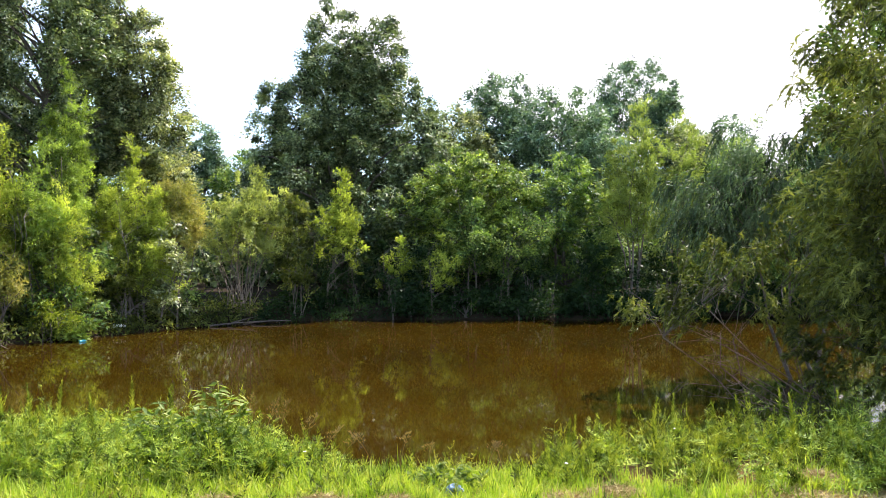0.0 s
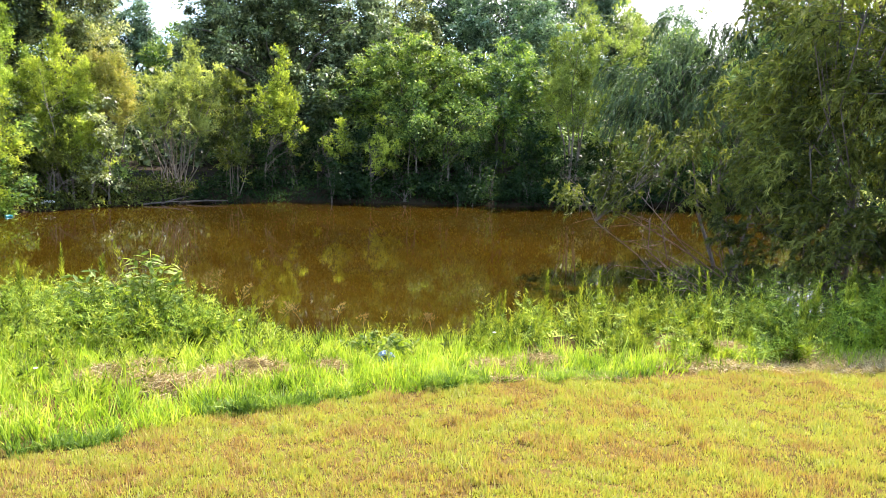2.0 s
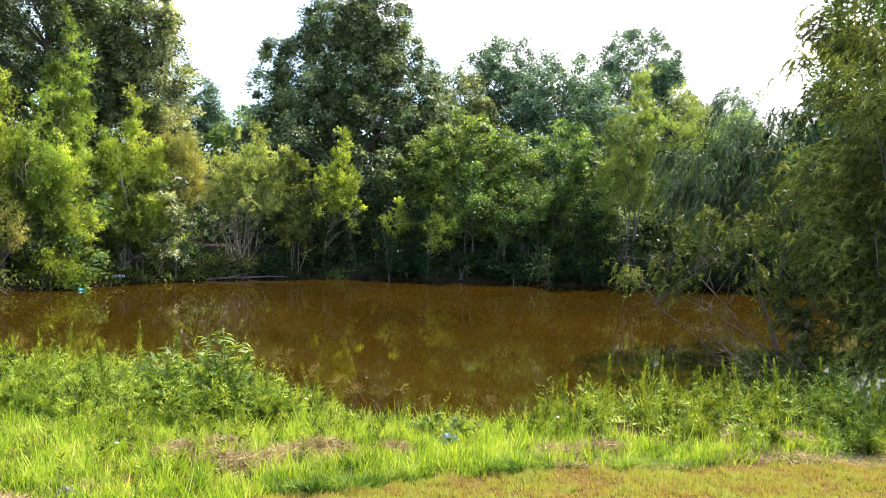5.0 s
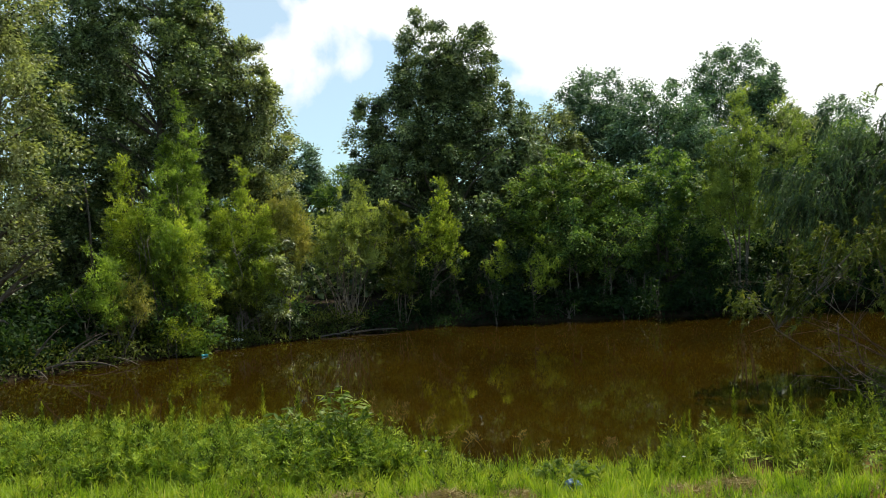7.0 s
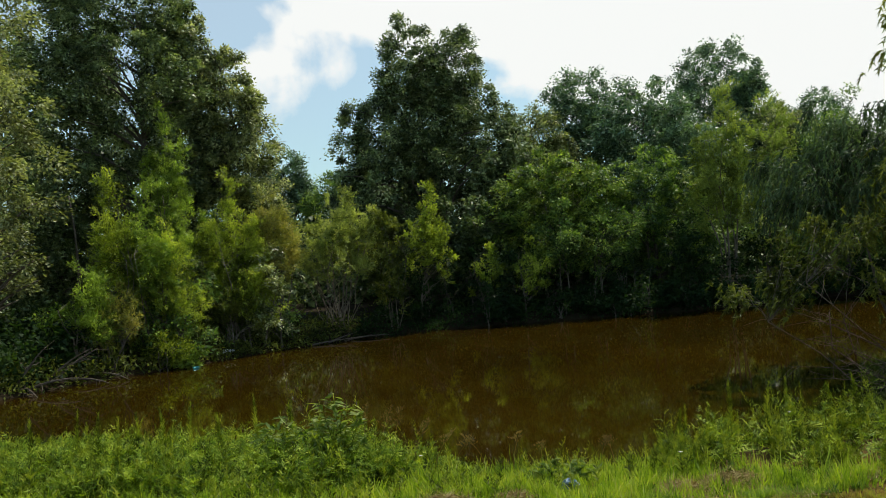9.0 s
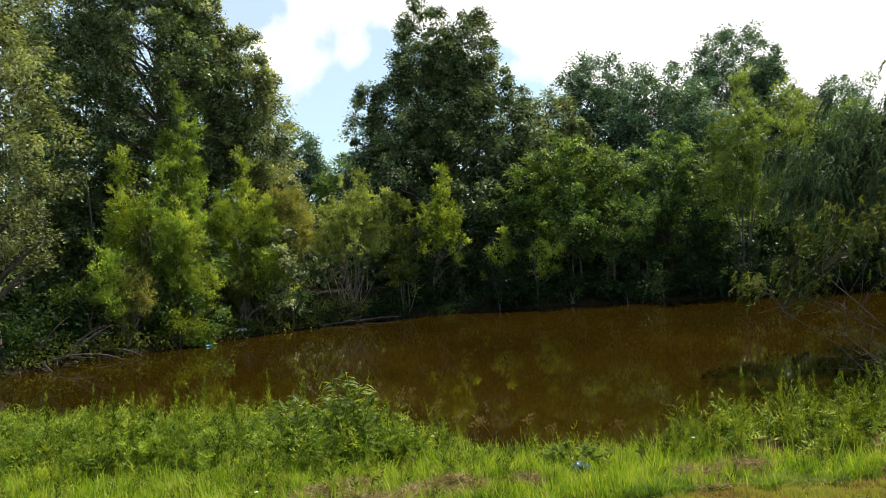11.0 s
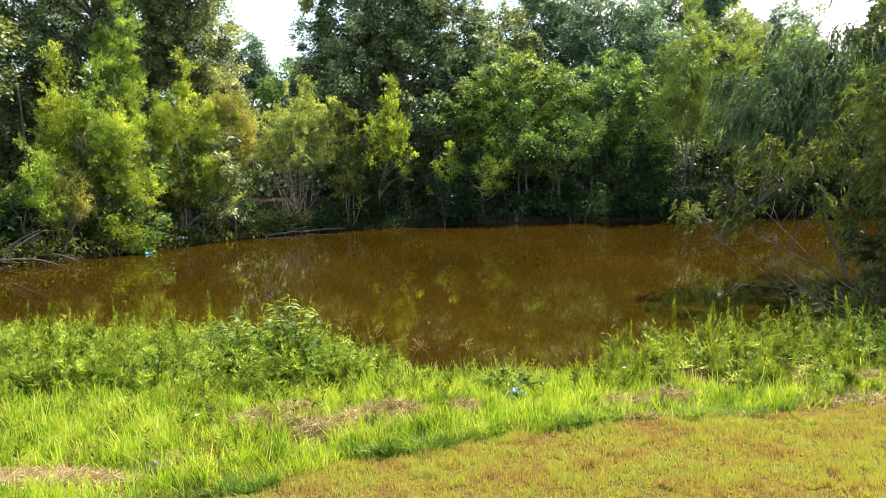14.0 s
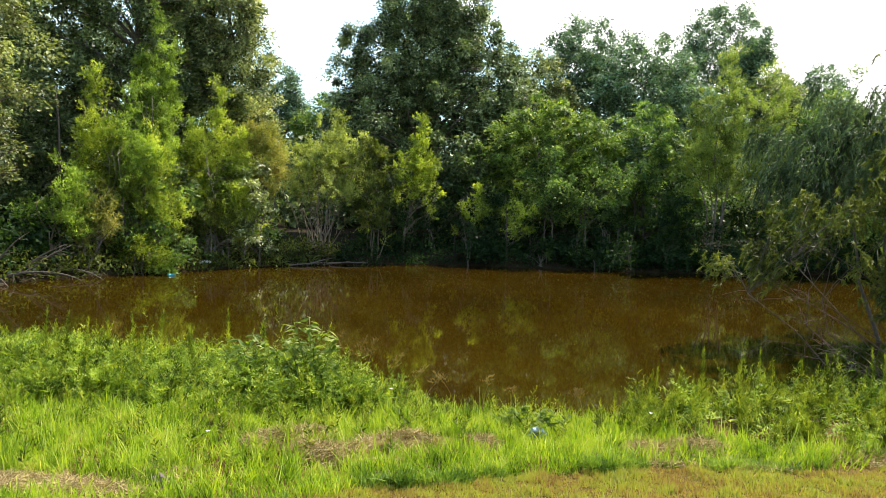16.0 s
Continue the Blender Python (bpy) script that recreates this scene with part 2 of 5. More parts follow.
def ground_material():
    m, nodes, links, shader = material("earth, thatch and leaf litter")
    geo = nodes.new("ShaderNodeNewGeometry")
    fine = place_noise(nodes, links, 22.0, 8.0, 0.7, geo.outputs["Position"])
    broad = place_noise(nodes, links, 0.55, 5.0, 0.6, geo.outputs["Position"])
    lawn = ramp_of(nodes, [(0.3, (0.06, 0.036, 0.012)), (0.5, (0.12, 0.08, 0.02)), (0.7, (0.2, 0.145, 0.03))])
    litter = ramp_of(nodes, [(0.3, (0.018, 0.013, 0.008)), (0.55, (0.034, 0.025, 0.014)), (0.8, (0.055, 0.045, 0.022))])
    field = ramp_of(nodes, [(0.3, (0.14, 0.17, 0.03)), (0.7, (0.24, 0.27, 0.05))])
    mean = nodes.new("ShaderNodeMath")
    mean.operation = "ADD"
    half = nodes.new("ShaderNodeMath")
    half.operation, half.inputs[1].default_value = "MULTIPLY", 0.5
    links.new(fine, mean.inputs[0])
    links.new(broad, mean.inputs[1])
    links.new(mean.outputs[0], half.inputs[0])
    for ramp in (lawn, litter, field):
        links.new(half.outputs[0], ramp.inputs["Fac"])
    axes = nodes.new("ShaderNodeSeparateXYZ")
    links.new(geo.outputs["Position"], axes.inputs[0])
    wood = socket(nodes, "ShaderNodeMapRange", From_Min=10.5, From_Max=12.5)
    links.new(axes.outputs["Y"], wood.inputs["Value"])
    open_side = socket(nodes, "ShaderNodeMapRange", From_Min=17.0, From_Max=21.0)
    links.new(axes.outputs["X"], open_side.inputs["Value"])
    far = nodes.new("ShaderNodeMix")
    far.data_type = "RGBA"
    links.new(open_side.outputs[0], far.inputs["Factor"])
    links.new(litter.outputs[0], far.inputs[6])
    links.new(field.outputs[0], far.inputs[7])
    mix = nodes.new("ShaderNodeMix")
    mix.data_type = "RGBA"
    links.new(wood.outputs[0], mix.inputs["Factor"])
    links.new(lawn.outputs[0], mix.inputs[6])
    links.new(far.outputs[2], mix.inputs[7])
    links.new(mix.outputs[2], shader.inputs["Base Color"])
    shader.inputs["Roughness"].default_value = 0.95
    shader.inputs["Specular IOR Level"].default_value = 0.08
    bumped(nodes, links, shader, fine, 0.7, 0.05)
    return m


def water_material():
    m, nodes, links, shader = material("muddy pond water")
    geo = nodes.new("ShaderNodeNewGeometry")
    silt = ramp_of(nodes, [(0.3, (0.022, 0.0126, 0.0010)), (0.7, (0.034, 0.0192, 0.0014))])
    links.new(place_noise(nodes, links, 0.22, 3.0, 0.5, geo.outputs["Position"]), silt.inputs["Fac"])
    links.new(silt.outputs[0], shader.inputs["Base Color"])
    shader.inputs["Roughness"].default_value, shader.inputs["IOR"].default_value = 0.032, 1.36
    bumped(nodes, links, shader, place_noise(nodes, links, 1.6, 2.0, 0.4, geo.outputs["Position"]), 0.018, 0.02)
    return m


GROUND, WATER = ground_material(), water_material()


# ---- mesh helpers ----
def unit(a):
    return a / np.maximum(np.linalg.norm(a, axis=-1, keepdims=True), 1e-9)


def raw_mesh(name, verts, faces, mat, smooth=False):
    """A mesh from arrays: verts (n, 3), faces a list of (m, k) index arrays."""
    mesh = bpy.data.meshes.new(name)
    verts = np.asarray(verts, np.float32)
    faces = [np.asarray(f, np.int32) for f in faces if len(f)]
    loops = np.concatenate([f.ravel() for f in faces])
    sizes = np.concatenate([np.full(len(f), f.shape[1], np.int32) for f in faces])
    mesh.vertices.add(len(verts))
    mesh.vertices.foreach_set("co", verts.ravel())
    mesh.loops.add(len(loops))
    mesh.loops.foreach_set("vertex_index", loops)
    mesh.polygons.add(len(sizes))
    mesh.polygons.foreach_set("loop_start", np.r_[0, np.cumsum(sizes)[:-1]].astype(np.int32))
    mesh.polygons.foreach_set("use_smooth", np.full(len(sizes), smooth))
    mesh.update(calc_edges=True)
    mesh.materials.append(mat)
    return mesh


def child(name, mesh, parent=None, label=""):
    """A mesh as an object, under a thing or part where one is given."""
    ob = new(name, mesh)
    ob.parent = parent
    return tagged(ob, label)


def thing(name, place, label, category, group="", kind=""):
    """An empty at a thing's base, to parent its parts."""
    ob = new(name)
    ob.location = place
    ob.empty_display_size = 0.2
    return tagged(ob, label, category, group, kind)


def blades(p, d, up, length, width, fold=0.12):
    """Leaves as folded rhombs: foot p, direction d, face towards up. Returns verts and quads."""
    d = unit(d)
    s = unit(np.cross(d, up))
    n = np.cross(s, d)
    length, width = np.reshape(length, (-1, 1)), np.reshape(width, (-1, 1))
    mid = p + d * length * 0.45
    verts = np.stack([p, mid + s * width / 2 + n * length * fold, p + d * length, mid - s * width / 2 + n * length * fold], 1)
    return verts.reshape(-1, 3), np.arange(len(p) * 4).reshape(-1, 4)


def leaflets(p, d, up, length, width):
    """Far leaves: three-cornered, foot edge and tip."""
    d = unit(d)
    s = unit(np.cross(d, up))
    length, width = np.reshape(length, (-1, 1)), np.reshape(width, (-1, 1))
    verts = np.stack([p - s * width / 2, p + s * width / 2, p + d * length], 1)
    return verts.reshape(-1, 3), np.arange(len(p) * 3).reshape(-1, 3)


def stalks(p, d, bend, length, width, steps=3):
    """Grass blades or stems: ribbons that rise along d and bend over towards bend, tapering to a tip."""
    n = len(p)
    length, width = np.reshape(length, (-1, 1)), np.reshape(width, (-1, 1))
    side = unit(np.cross(d, bend + 1e-4))
    rows = []
    for k in range(steps):
        u = k / steps
        c = p + d * length * u + bend * length * u * u
        w = side * width / 2 * (1 - 0.55 * u)
        rows += [c - w, c + w]
    rows.append(p + d * length + bend * length)
    verts = np.stack(rows, 1)
    size = 2 * steps + 1
    first = np.arange(n)[:, None] * size
    quads = np.concatenate([first + np.array([2 * k, 2 * k + 1, 2 * k + 3, 2 * k + 2]) for k in range(steps - 1)]) if steps > 1 else np.zeros((0, 4), int)
    tips = first + np.array([2 * steps - 2, 2 * steps - 1, 2 * steps])
    return verts.reshape(-1, 3), quads, tips


def tubes(paths, radii, sides=5):
    """Tapered limbs joined in one array pair. paths: (n, k, 3); radii: (n, k)."""
    paths, radii = np.asarray(paths, float), np.asarray(radii, float)
    n, k, _ = paths.shape
    along = unit(np.gradient(paths, axis=1))
    ref = np.where(np.abs(along[..., 2:3]) > 0.9, np.array([1.0, 0, 0]), np.array([0, 0, 1.0]))
    a = unit(np.cross(along, ref))
    b = np.cross(along, a)
    t = np.arange(sides) * 2 * np.pi / sides
    ring = a[:, :, None] * np.cos(t)[:, None] + b[:, :, None] * np.sin(t)[:, None]
    verts = paths[:, :, None] + ring * radii[:, :, None, None]
    index = np.arange(n * k * sides).reshape(n, k, sides)
    nxt = np.roll(index, -1, 2)
    quads = np.stack([index[:, :-1], nxt[:, :-1], nxt[:, 1:], index[:, 1:]], -1).reshape(-1, 4)
    caps = index[:, -1] if sides > 2 else np.zeros((0, 3), int)
    return verts.reshape(-1, 3), quads, caps


def merged(*pieces):
    """Joins (verts, face arrays...) pieces to one verts array and a list of face arrays."""
    verts, faces, base = [], [], 0
    for v, *some in pieces:
        verts.append(v)
        faces += [np.asarray(f) + base for f in some if len(f)]
        base += len(v)
    return np.concatenate(verts), faces


# ---- the ground: lawn, bank, pond basin and far wood floor in one sheet ----
SHORE = [(-20, 19), (-17.7, 23.2), (-15.9, 27), (-13.7, 29.8), (-12.1, 32), (-10.2, 34.4), (-7.4, 36.6), (-2.4, 37.7), (2.8, 38), (7, 38.1), (11, 39.3), (16, 40),
         (21, 36), (22, 27), (19, 19), (13, 15.2), (7, 14), (3, 12.7), (1.4, 12.0), (0, 12.0), (-1.4, 12.4), (-4, 13.4), (-9, 14.5), (-15.5, 15.6)]
WATER_Z = -0.9


def round_line(points, steps=6):
    """A closed Catmull-Rom line through the points."""
    p = np.array(points, float)
    out = []
    for i in range(len(p)):
        a, b, c, d = p[i - 1], p[i], p[(i + 1) % len(p)], p[(i + 2) % len(p)]
        for u in np.arange(steps) / steps:
            out.append(0.5 * (2 * b + (c - a) * u + (2 * a - 5 * b + 4 * c - d) * u**2 + (3 * b - a - 3 * c + d) * u**3))
    return np.array(out)


SHORE_LINE = round_line(SHORE)


def shore_distance(x, y):
    """Metres from the shore, below zero over the water."""
    q = np.stack([np.ravel(x), np.ravel(y)], 1).astype(float)
    a, b = SHORE_LINE, np.roll(SHORE_LINE, -1, 0)
    best, inside = np.full(len(q), 1e9), np.zeros(len(q), bool)
    for (ax, ay), (bx, by) in zip(a, b):
        ex, ey = bx - ax, by - ay
        u = np.clip(((q[:, 0] - ax) * ex + (q[:, 1] - ay) * ey) / (ex * ex + ey * ey), 0, 1)
        best = np.minimum(best, np.hypot(q[:, 0] - ax - u * ex, q[:, 1] - ay - u * ey))
        if ay != by:
            cross = ((ay > q[:, 1]) != (by > q[:, 1])) & (q[:, 0] < (bx - ax) * (q[:, 1] - ay) / (by - ay) + ax)
            inside ^= cross
    return np.where(inside, -best, best).reshape(np.shape(x))


def wave(x, y, scale, seed=0.0):
    """Smooth lumps between about -1 and 1."""
    return (np.sin(x * 1.7 / scale + 1.3 * np.sin(y * 0.9 / scale + seed) + seed) + np.sin(y * 1.9 / scale + 1.1 * np.sin(x * 1.3 / scale - seed) + 2 * seed)
            + 0.6 * np.sin((x + y) * 3.1 / scale + seed * 3)) / 2.6


def ground_z(x, y):
    x, y = np.asarray(x, float), np.asarray(y, float)
    d = shore_distance(x, y)
    d = d + 0.22 * wave(x, y, 0.9, 1.0)
    bank = WATER_Z + np.where(y < 16, 0.95, 0.8) * (1 - np.exp(-np.maximum(d, 0) / 1.5)) + 0.12 * np.clip(d * 4, 0, 1)
    bank = bank + np.clip((y - 40) / 60, 0, 1) * 1.5
    bed = WATER_Z - np.minimum(1.2, -np.minimum(d, 0) * 0.5)
    lumps = 0.035 * wave(x, y, 0.7, 2.0) + 0.02 * wave(x, y, 0.25, 4.0)
    rough = np.clip((np.hypot(x, y) - 6.0) / 4, 0.25, 1.6)
    return np.where(d > 0, bank - 0.12 + lumps * rough, bed)


def spaced(*spans):
    return np.unique(np.concatenate([np.arange(a, b + 1e-6, s) for a, b, s in spans]).round(3))


def make_ground():
    xs = spaced((-700, -100, 100), (-100, -30, 10), (-30, -9, 0.7), (-9, 9, 0.2), (9, 30, 0.7), (30, 100, 10), (100, 700, 100))
    ys = spaced((-200, -20, 30), (-20, 3, 2), (3, 16, 0.2), (16, 46, 0.6), (46, 110, 8), (110, 1000, 100))
    gx, gy = np.meshgrid(xs, ys)
    verts = np.stack([gx.ravel(), gy.ravel(), ground_z(gx, gy).ravel()], 1)
    i = np.arange(gx.size).reshape(gx.shape)
    quads = np.stack([i[:-1, :-1], i[:-1, 1:], i[1:, 1:], i[1:, :-1]], -1).reshape(-1, 4)
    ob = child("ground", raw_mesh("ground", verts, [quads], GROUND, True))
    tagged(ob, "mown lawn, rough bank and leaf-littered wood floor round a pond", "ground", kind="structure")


def make_water():
    middle = SHORE_LINE.mean(0)
    rim = SHORE_LINE + unit(SHORE_LINE - middle) * 0.9
    rings = np.array([middle + (rim - middle) * u for u in (0.15, 0.4, 0.65, 0.85, 1.0)])
    verts = np.concatenate([np.append(rings, np.full(rings.shape[:2] + (1,), WATER_Z), 2).reshape(-1, 3), [[*middle, WATER_Z]]])
    i = np.arange(rings.shape[0] * rings.shape[1]).reshape(rings.shape[:2])
    nxt = np.roll(i, -1, 1)
    quads = np.stack([i[:-1], i[1:], nxt[1:], nxt[:-1]], -1).reshape(-1, 4)
    fan = np.stack([np.full(i.shape[1], len(verts) - 1), i[0], nxt[0]], -1)
    ob = child("water", raw_mesh("water", verts, [quads, fan], WATER, True))
    tagged(ob, "still brown muddy pond water reflecting the trees", "pond", kind="structure")


make_ground()
make_water()


# ---- trees ----
def profile(kind, u):
    """A crown's half-width from its foot (0) to its top (1)."""
    if kind == "dome":
        return np.clip(u * 5, 0.25, 1) * np.sqrt(np.clip(1 - u**2.2, 0.02, 1))
    if kind == "spire":
        return np.clip(u * 4, 0.3, 1) * np.clip(1 - u, 0.03, 1) ** 0.62
    if kind == "column":
        return np.clip(u * 4, 0.35, 1) * np.clip(1.08 - u**3, 0.1, 1)
    return np.clip(np.sin(np.pi * np.clip(0.12 + 0.86 * u, 0, 1)), 0.1, 1) ** 0.75


def spray_points(rng, lobes, density, hollow, rag=1.0):
    """Where the sprays of leaves sit: through each lobe, mostly towards its outside, with an uneven outline and gaps."""
    found = []
    for dx, dy, low, high, r, kind in lobes:
        n = max(6, int(density * math.pi * r * (high - low)))
        u = rng.random(n * 3)
        keep = rng.random(n * 3) < profile(kind, u) * 0.9 + 0.1
        u = u[keep][:n]
        a = rng.random(len(u)) * 2 * np.pi
        f1, f2, f3 = rng.random(3) * 6.28
        ragged = 1 + rag * (0.2 * np.sin(3 * a + 5 * u + f1) + 0.16 * np.sin(5 * a - 9 * u + f2) + 0.12 * np.sin(14 * u + 2 * a + f3))
        rad = r * profile(kind, u) * ragged * (1 - (1 - hollow) * rng.random(len(u)) ** 2.0)
        z = low + (high - low) * u + rng.normal(0, 0.04 * r, len(u))
        spot = np.stack([dx + rad * np.cos(a), dy + rad * np.sin(a), z], 1) + rng.normal(0, 0.07 * r, (len(u), 3))
        stray = rng.random(len(u)) < 0.16 * max(0.0, rag - 0.25)
        spot[stray] += np.stack([0.3 * r * np.cos(a), 0.3 * r * np.sin(a), 0.25 * r + 0 * a], 1)[stray] * rng.uniform(0.3, 1.1, (stray.sum(), 1))
        found.append(spot)
    return np.concatenate(found)


def tree(name, label, category, x, y, lobes, mat, bark=BARK, leaf=(0.19, 0.13), per=150, size=0.68, density=1.1, hollow=0.25, trunk_r=0.16, lean=(0, 0),
         stems=1, seed=1, droop=0.25, group="", limbs=1.0, simple=False, rag=1.0, flat=0.72, fan=0.0, shoot=0.0):
    """A tree: tapered trunk or stems with limbs that carry sprays of leaves. lobes: (dx, dy, foot, top, radius, kind), heights in world metres."""
    rng = np.random.default_rng(seed)
    foot = float(ground_z(x, y)) - 0.08
    root = thing(name, (x, y, foot), label, category, group)
    centres = spray_points(rng, [(dx, dy, low - foot, high - foot, r, kind) for dx, dy, low, high, r, kind in lobes], density, hollow, rag)
    top = max(high for *_, high, _, _ in lobes) - foot
    # stems
    pieces, spines, limb_of = [], [], []
    for s in range(stems):
        u = np.linspace(0, 1, 9)
        swing = rng.normal(0, 0.12, 2) if stems == 1 else rng.normal(0, 1, 2) * 0.07 * top
        if fan:
            swing = np.array([fan * (2 * (s + 0.5) / stems - 1 + rng.normal(0, 0.12)), rng.normal(0, 0.3 * fan)])
        wob = rng.normal(0, 0.03 * top, (4, 2)) * (0.6 if stems == 1 else 0.4)
        start = rng.normal(0, 0.02 if stems == 1 else 0.25, 2)
        tall = top * (0.8 if stems == 1 else rng.uniform(0.45, 0.68))
        xy = start + np.outer(u, swing + np.array(lean)) + np.stack([np.interp(u, np.linspace(0, 1, 5), np.r_[0, wob[:, k]]) for k in (0, 1)], 1)
        spine = np.stack([xy[:, 0], xy[:, 1], u * tall], 1)
        thick = trunk_r * (1.15 - u) * (1.0 + 0.5 * np.exp(-u * 25))
        pieces.append(tubes(spine[None], np.maximum(thick, 0.012)[None], 8))
        spines.append((spine, thick))
    # limbs
    pick = rng.permutation(len(centres))[: int(min(len(centres), 60 if stems == 1 else 30) * limbs)]
    if len(pick):
        paths, radii = [], []
        for c in centres[pick]:
            limb_of.append(rng.integers(stems))
            spine, thick = spines[limb_of[-1]]
            reach = math.hypot(c[0], c[1])
            z = np.clip(c[2] - reach * rng.uniform(0.25, 0.9) - 0.1, spine[1, 2], spine[-1, 2])
            at = np.array([np.interp(z, spine[:, 2], spine[:, k]) for k in range(3)])
            r0 = np.interp(z, spine[:, 2], thick) * 0.5
            u = np.linspace(0, 1, 5)[:, None]
            line = at + (c - at) * u + np.array([0, 0, 1.0]) * (0.12 * reach * np.sin(u * np.pi)) + rng.normal(0, 0.03, (5, 3)) * reach * np.sin(u * np.pi)
            paths.append(line)
            radii.append(np.maximum(r0 * (1 - 0.85 * u[:, 0]), 0.008))
        paths, radii, limb_of = np.array(paths), np.array(radii), np.array(limb_of)
    for s in range(stems):
        mine = [pieces[s]]
        if len(pick) and (limb_of == s).any():
            mine.append(tubes(paths[limb_of == s], radii[limb_of == s], 5))
        v, f = merged(*mine)
        part_name = "trunk" if stems == 1 else "stem"
        child(part_name, raw_mesh(part_name, v, f, bark, True), root)
    # leaves
    if simple:
        leaf, per = (leaf[0] * 0.84, leaf[1] * 0.84), per * 1.3
    many = rng.poisson(per, len(centres))
    own = np.repeat(np.arange(len(centres)), many)
    grow = size * rng.uniform(0.4, 1.4, len(centres))[own][:, None]
    ball = unit(rng.normal(0, 1, (len(own), 3)))
    ball = ball[(ball[:, 2] > -0.25) | (rng.random(len(own)) < 0.45)]
    own, grow = own[: len(ball)], grow[: len(ball)]
    off = ball * (rng.random((len(ball), 1)) ** 0.45) * np.array([1.0, 1.0, flat]) * grow + rng.normal(0, 0.06, ball.shape)
    if shoot:
        ways = unit(rng.normal(0, 0.6, (len(centres), 7, 3)) + unit(centres * [1, 1, 0.0] + 1e-6)[:, None] * 0.45 + [0, 0, shoot])
        way = ways[own, rng.integers(0, 7, len(own))]
        off = way * (rng.random((len(own), 1)) ** 0.7 * grow * 1.7) + rng.normal(0, 0.045, way.shape)
    p = centres[own] + off
    p[:, 2] -= droop * (off[:, 0] ** 2 + off[:, 1] ** 2) / np.maximum(grow[:, 0], 0.05)
    p[:, 2] = np.maximum(p[:, 2], 0.12)
    out = unit(centres[own] * [1, 1, 0.0] + rng.normal(0, 0.4, (len(own), 3)))
    d = unit(unit(off) * 0.7 + out * 0.6 + rng.normal(0, 0.5, off.shape) + [0, 0, -0.35])
    face = unit(np.array([0, 0, 0.8]) + ball * 1.1 + rng.normal(0, 0.28, off.shape))
    long = leaf[0] * rng.uniform(0.6, 1.25, len(own))
    if shoot:
        d, face = unit(way * 0.7 + rng.normal(0, 0.5, off.shape)), unit(rng.normal(0, 0.7, off.shape) + [0, 0, 0.7])
    v, q = (leaflets if simple else blades)(p, d, face, long, long * leaf[1] / leaf[0])
    child("crown", raw_mesh("crown", v, [q], mat), root)
    return root


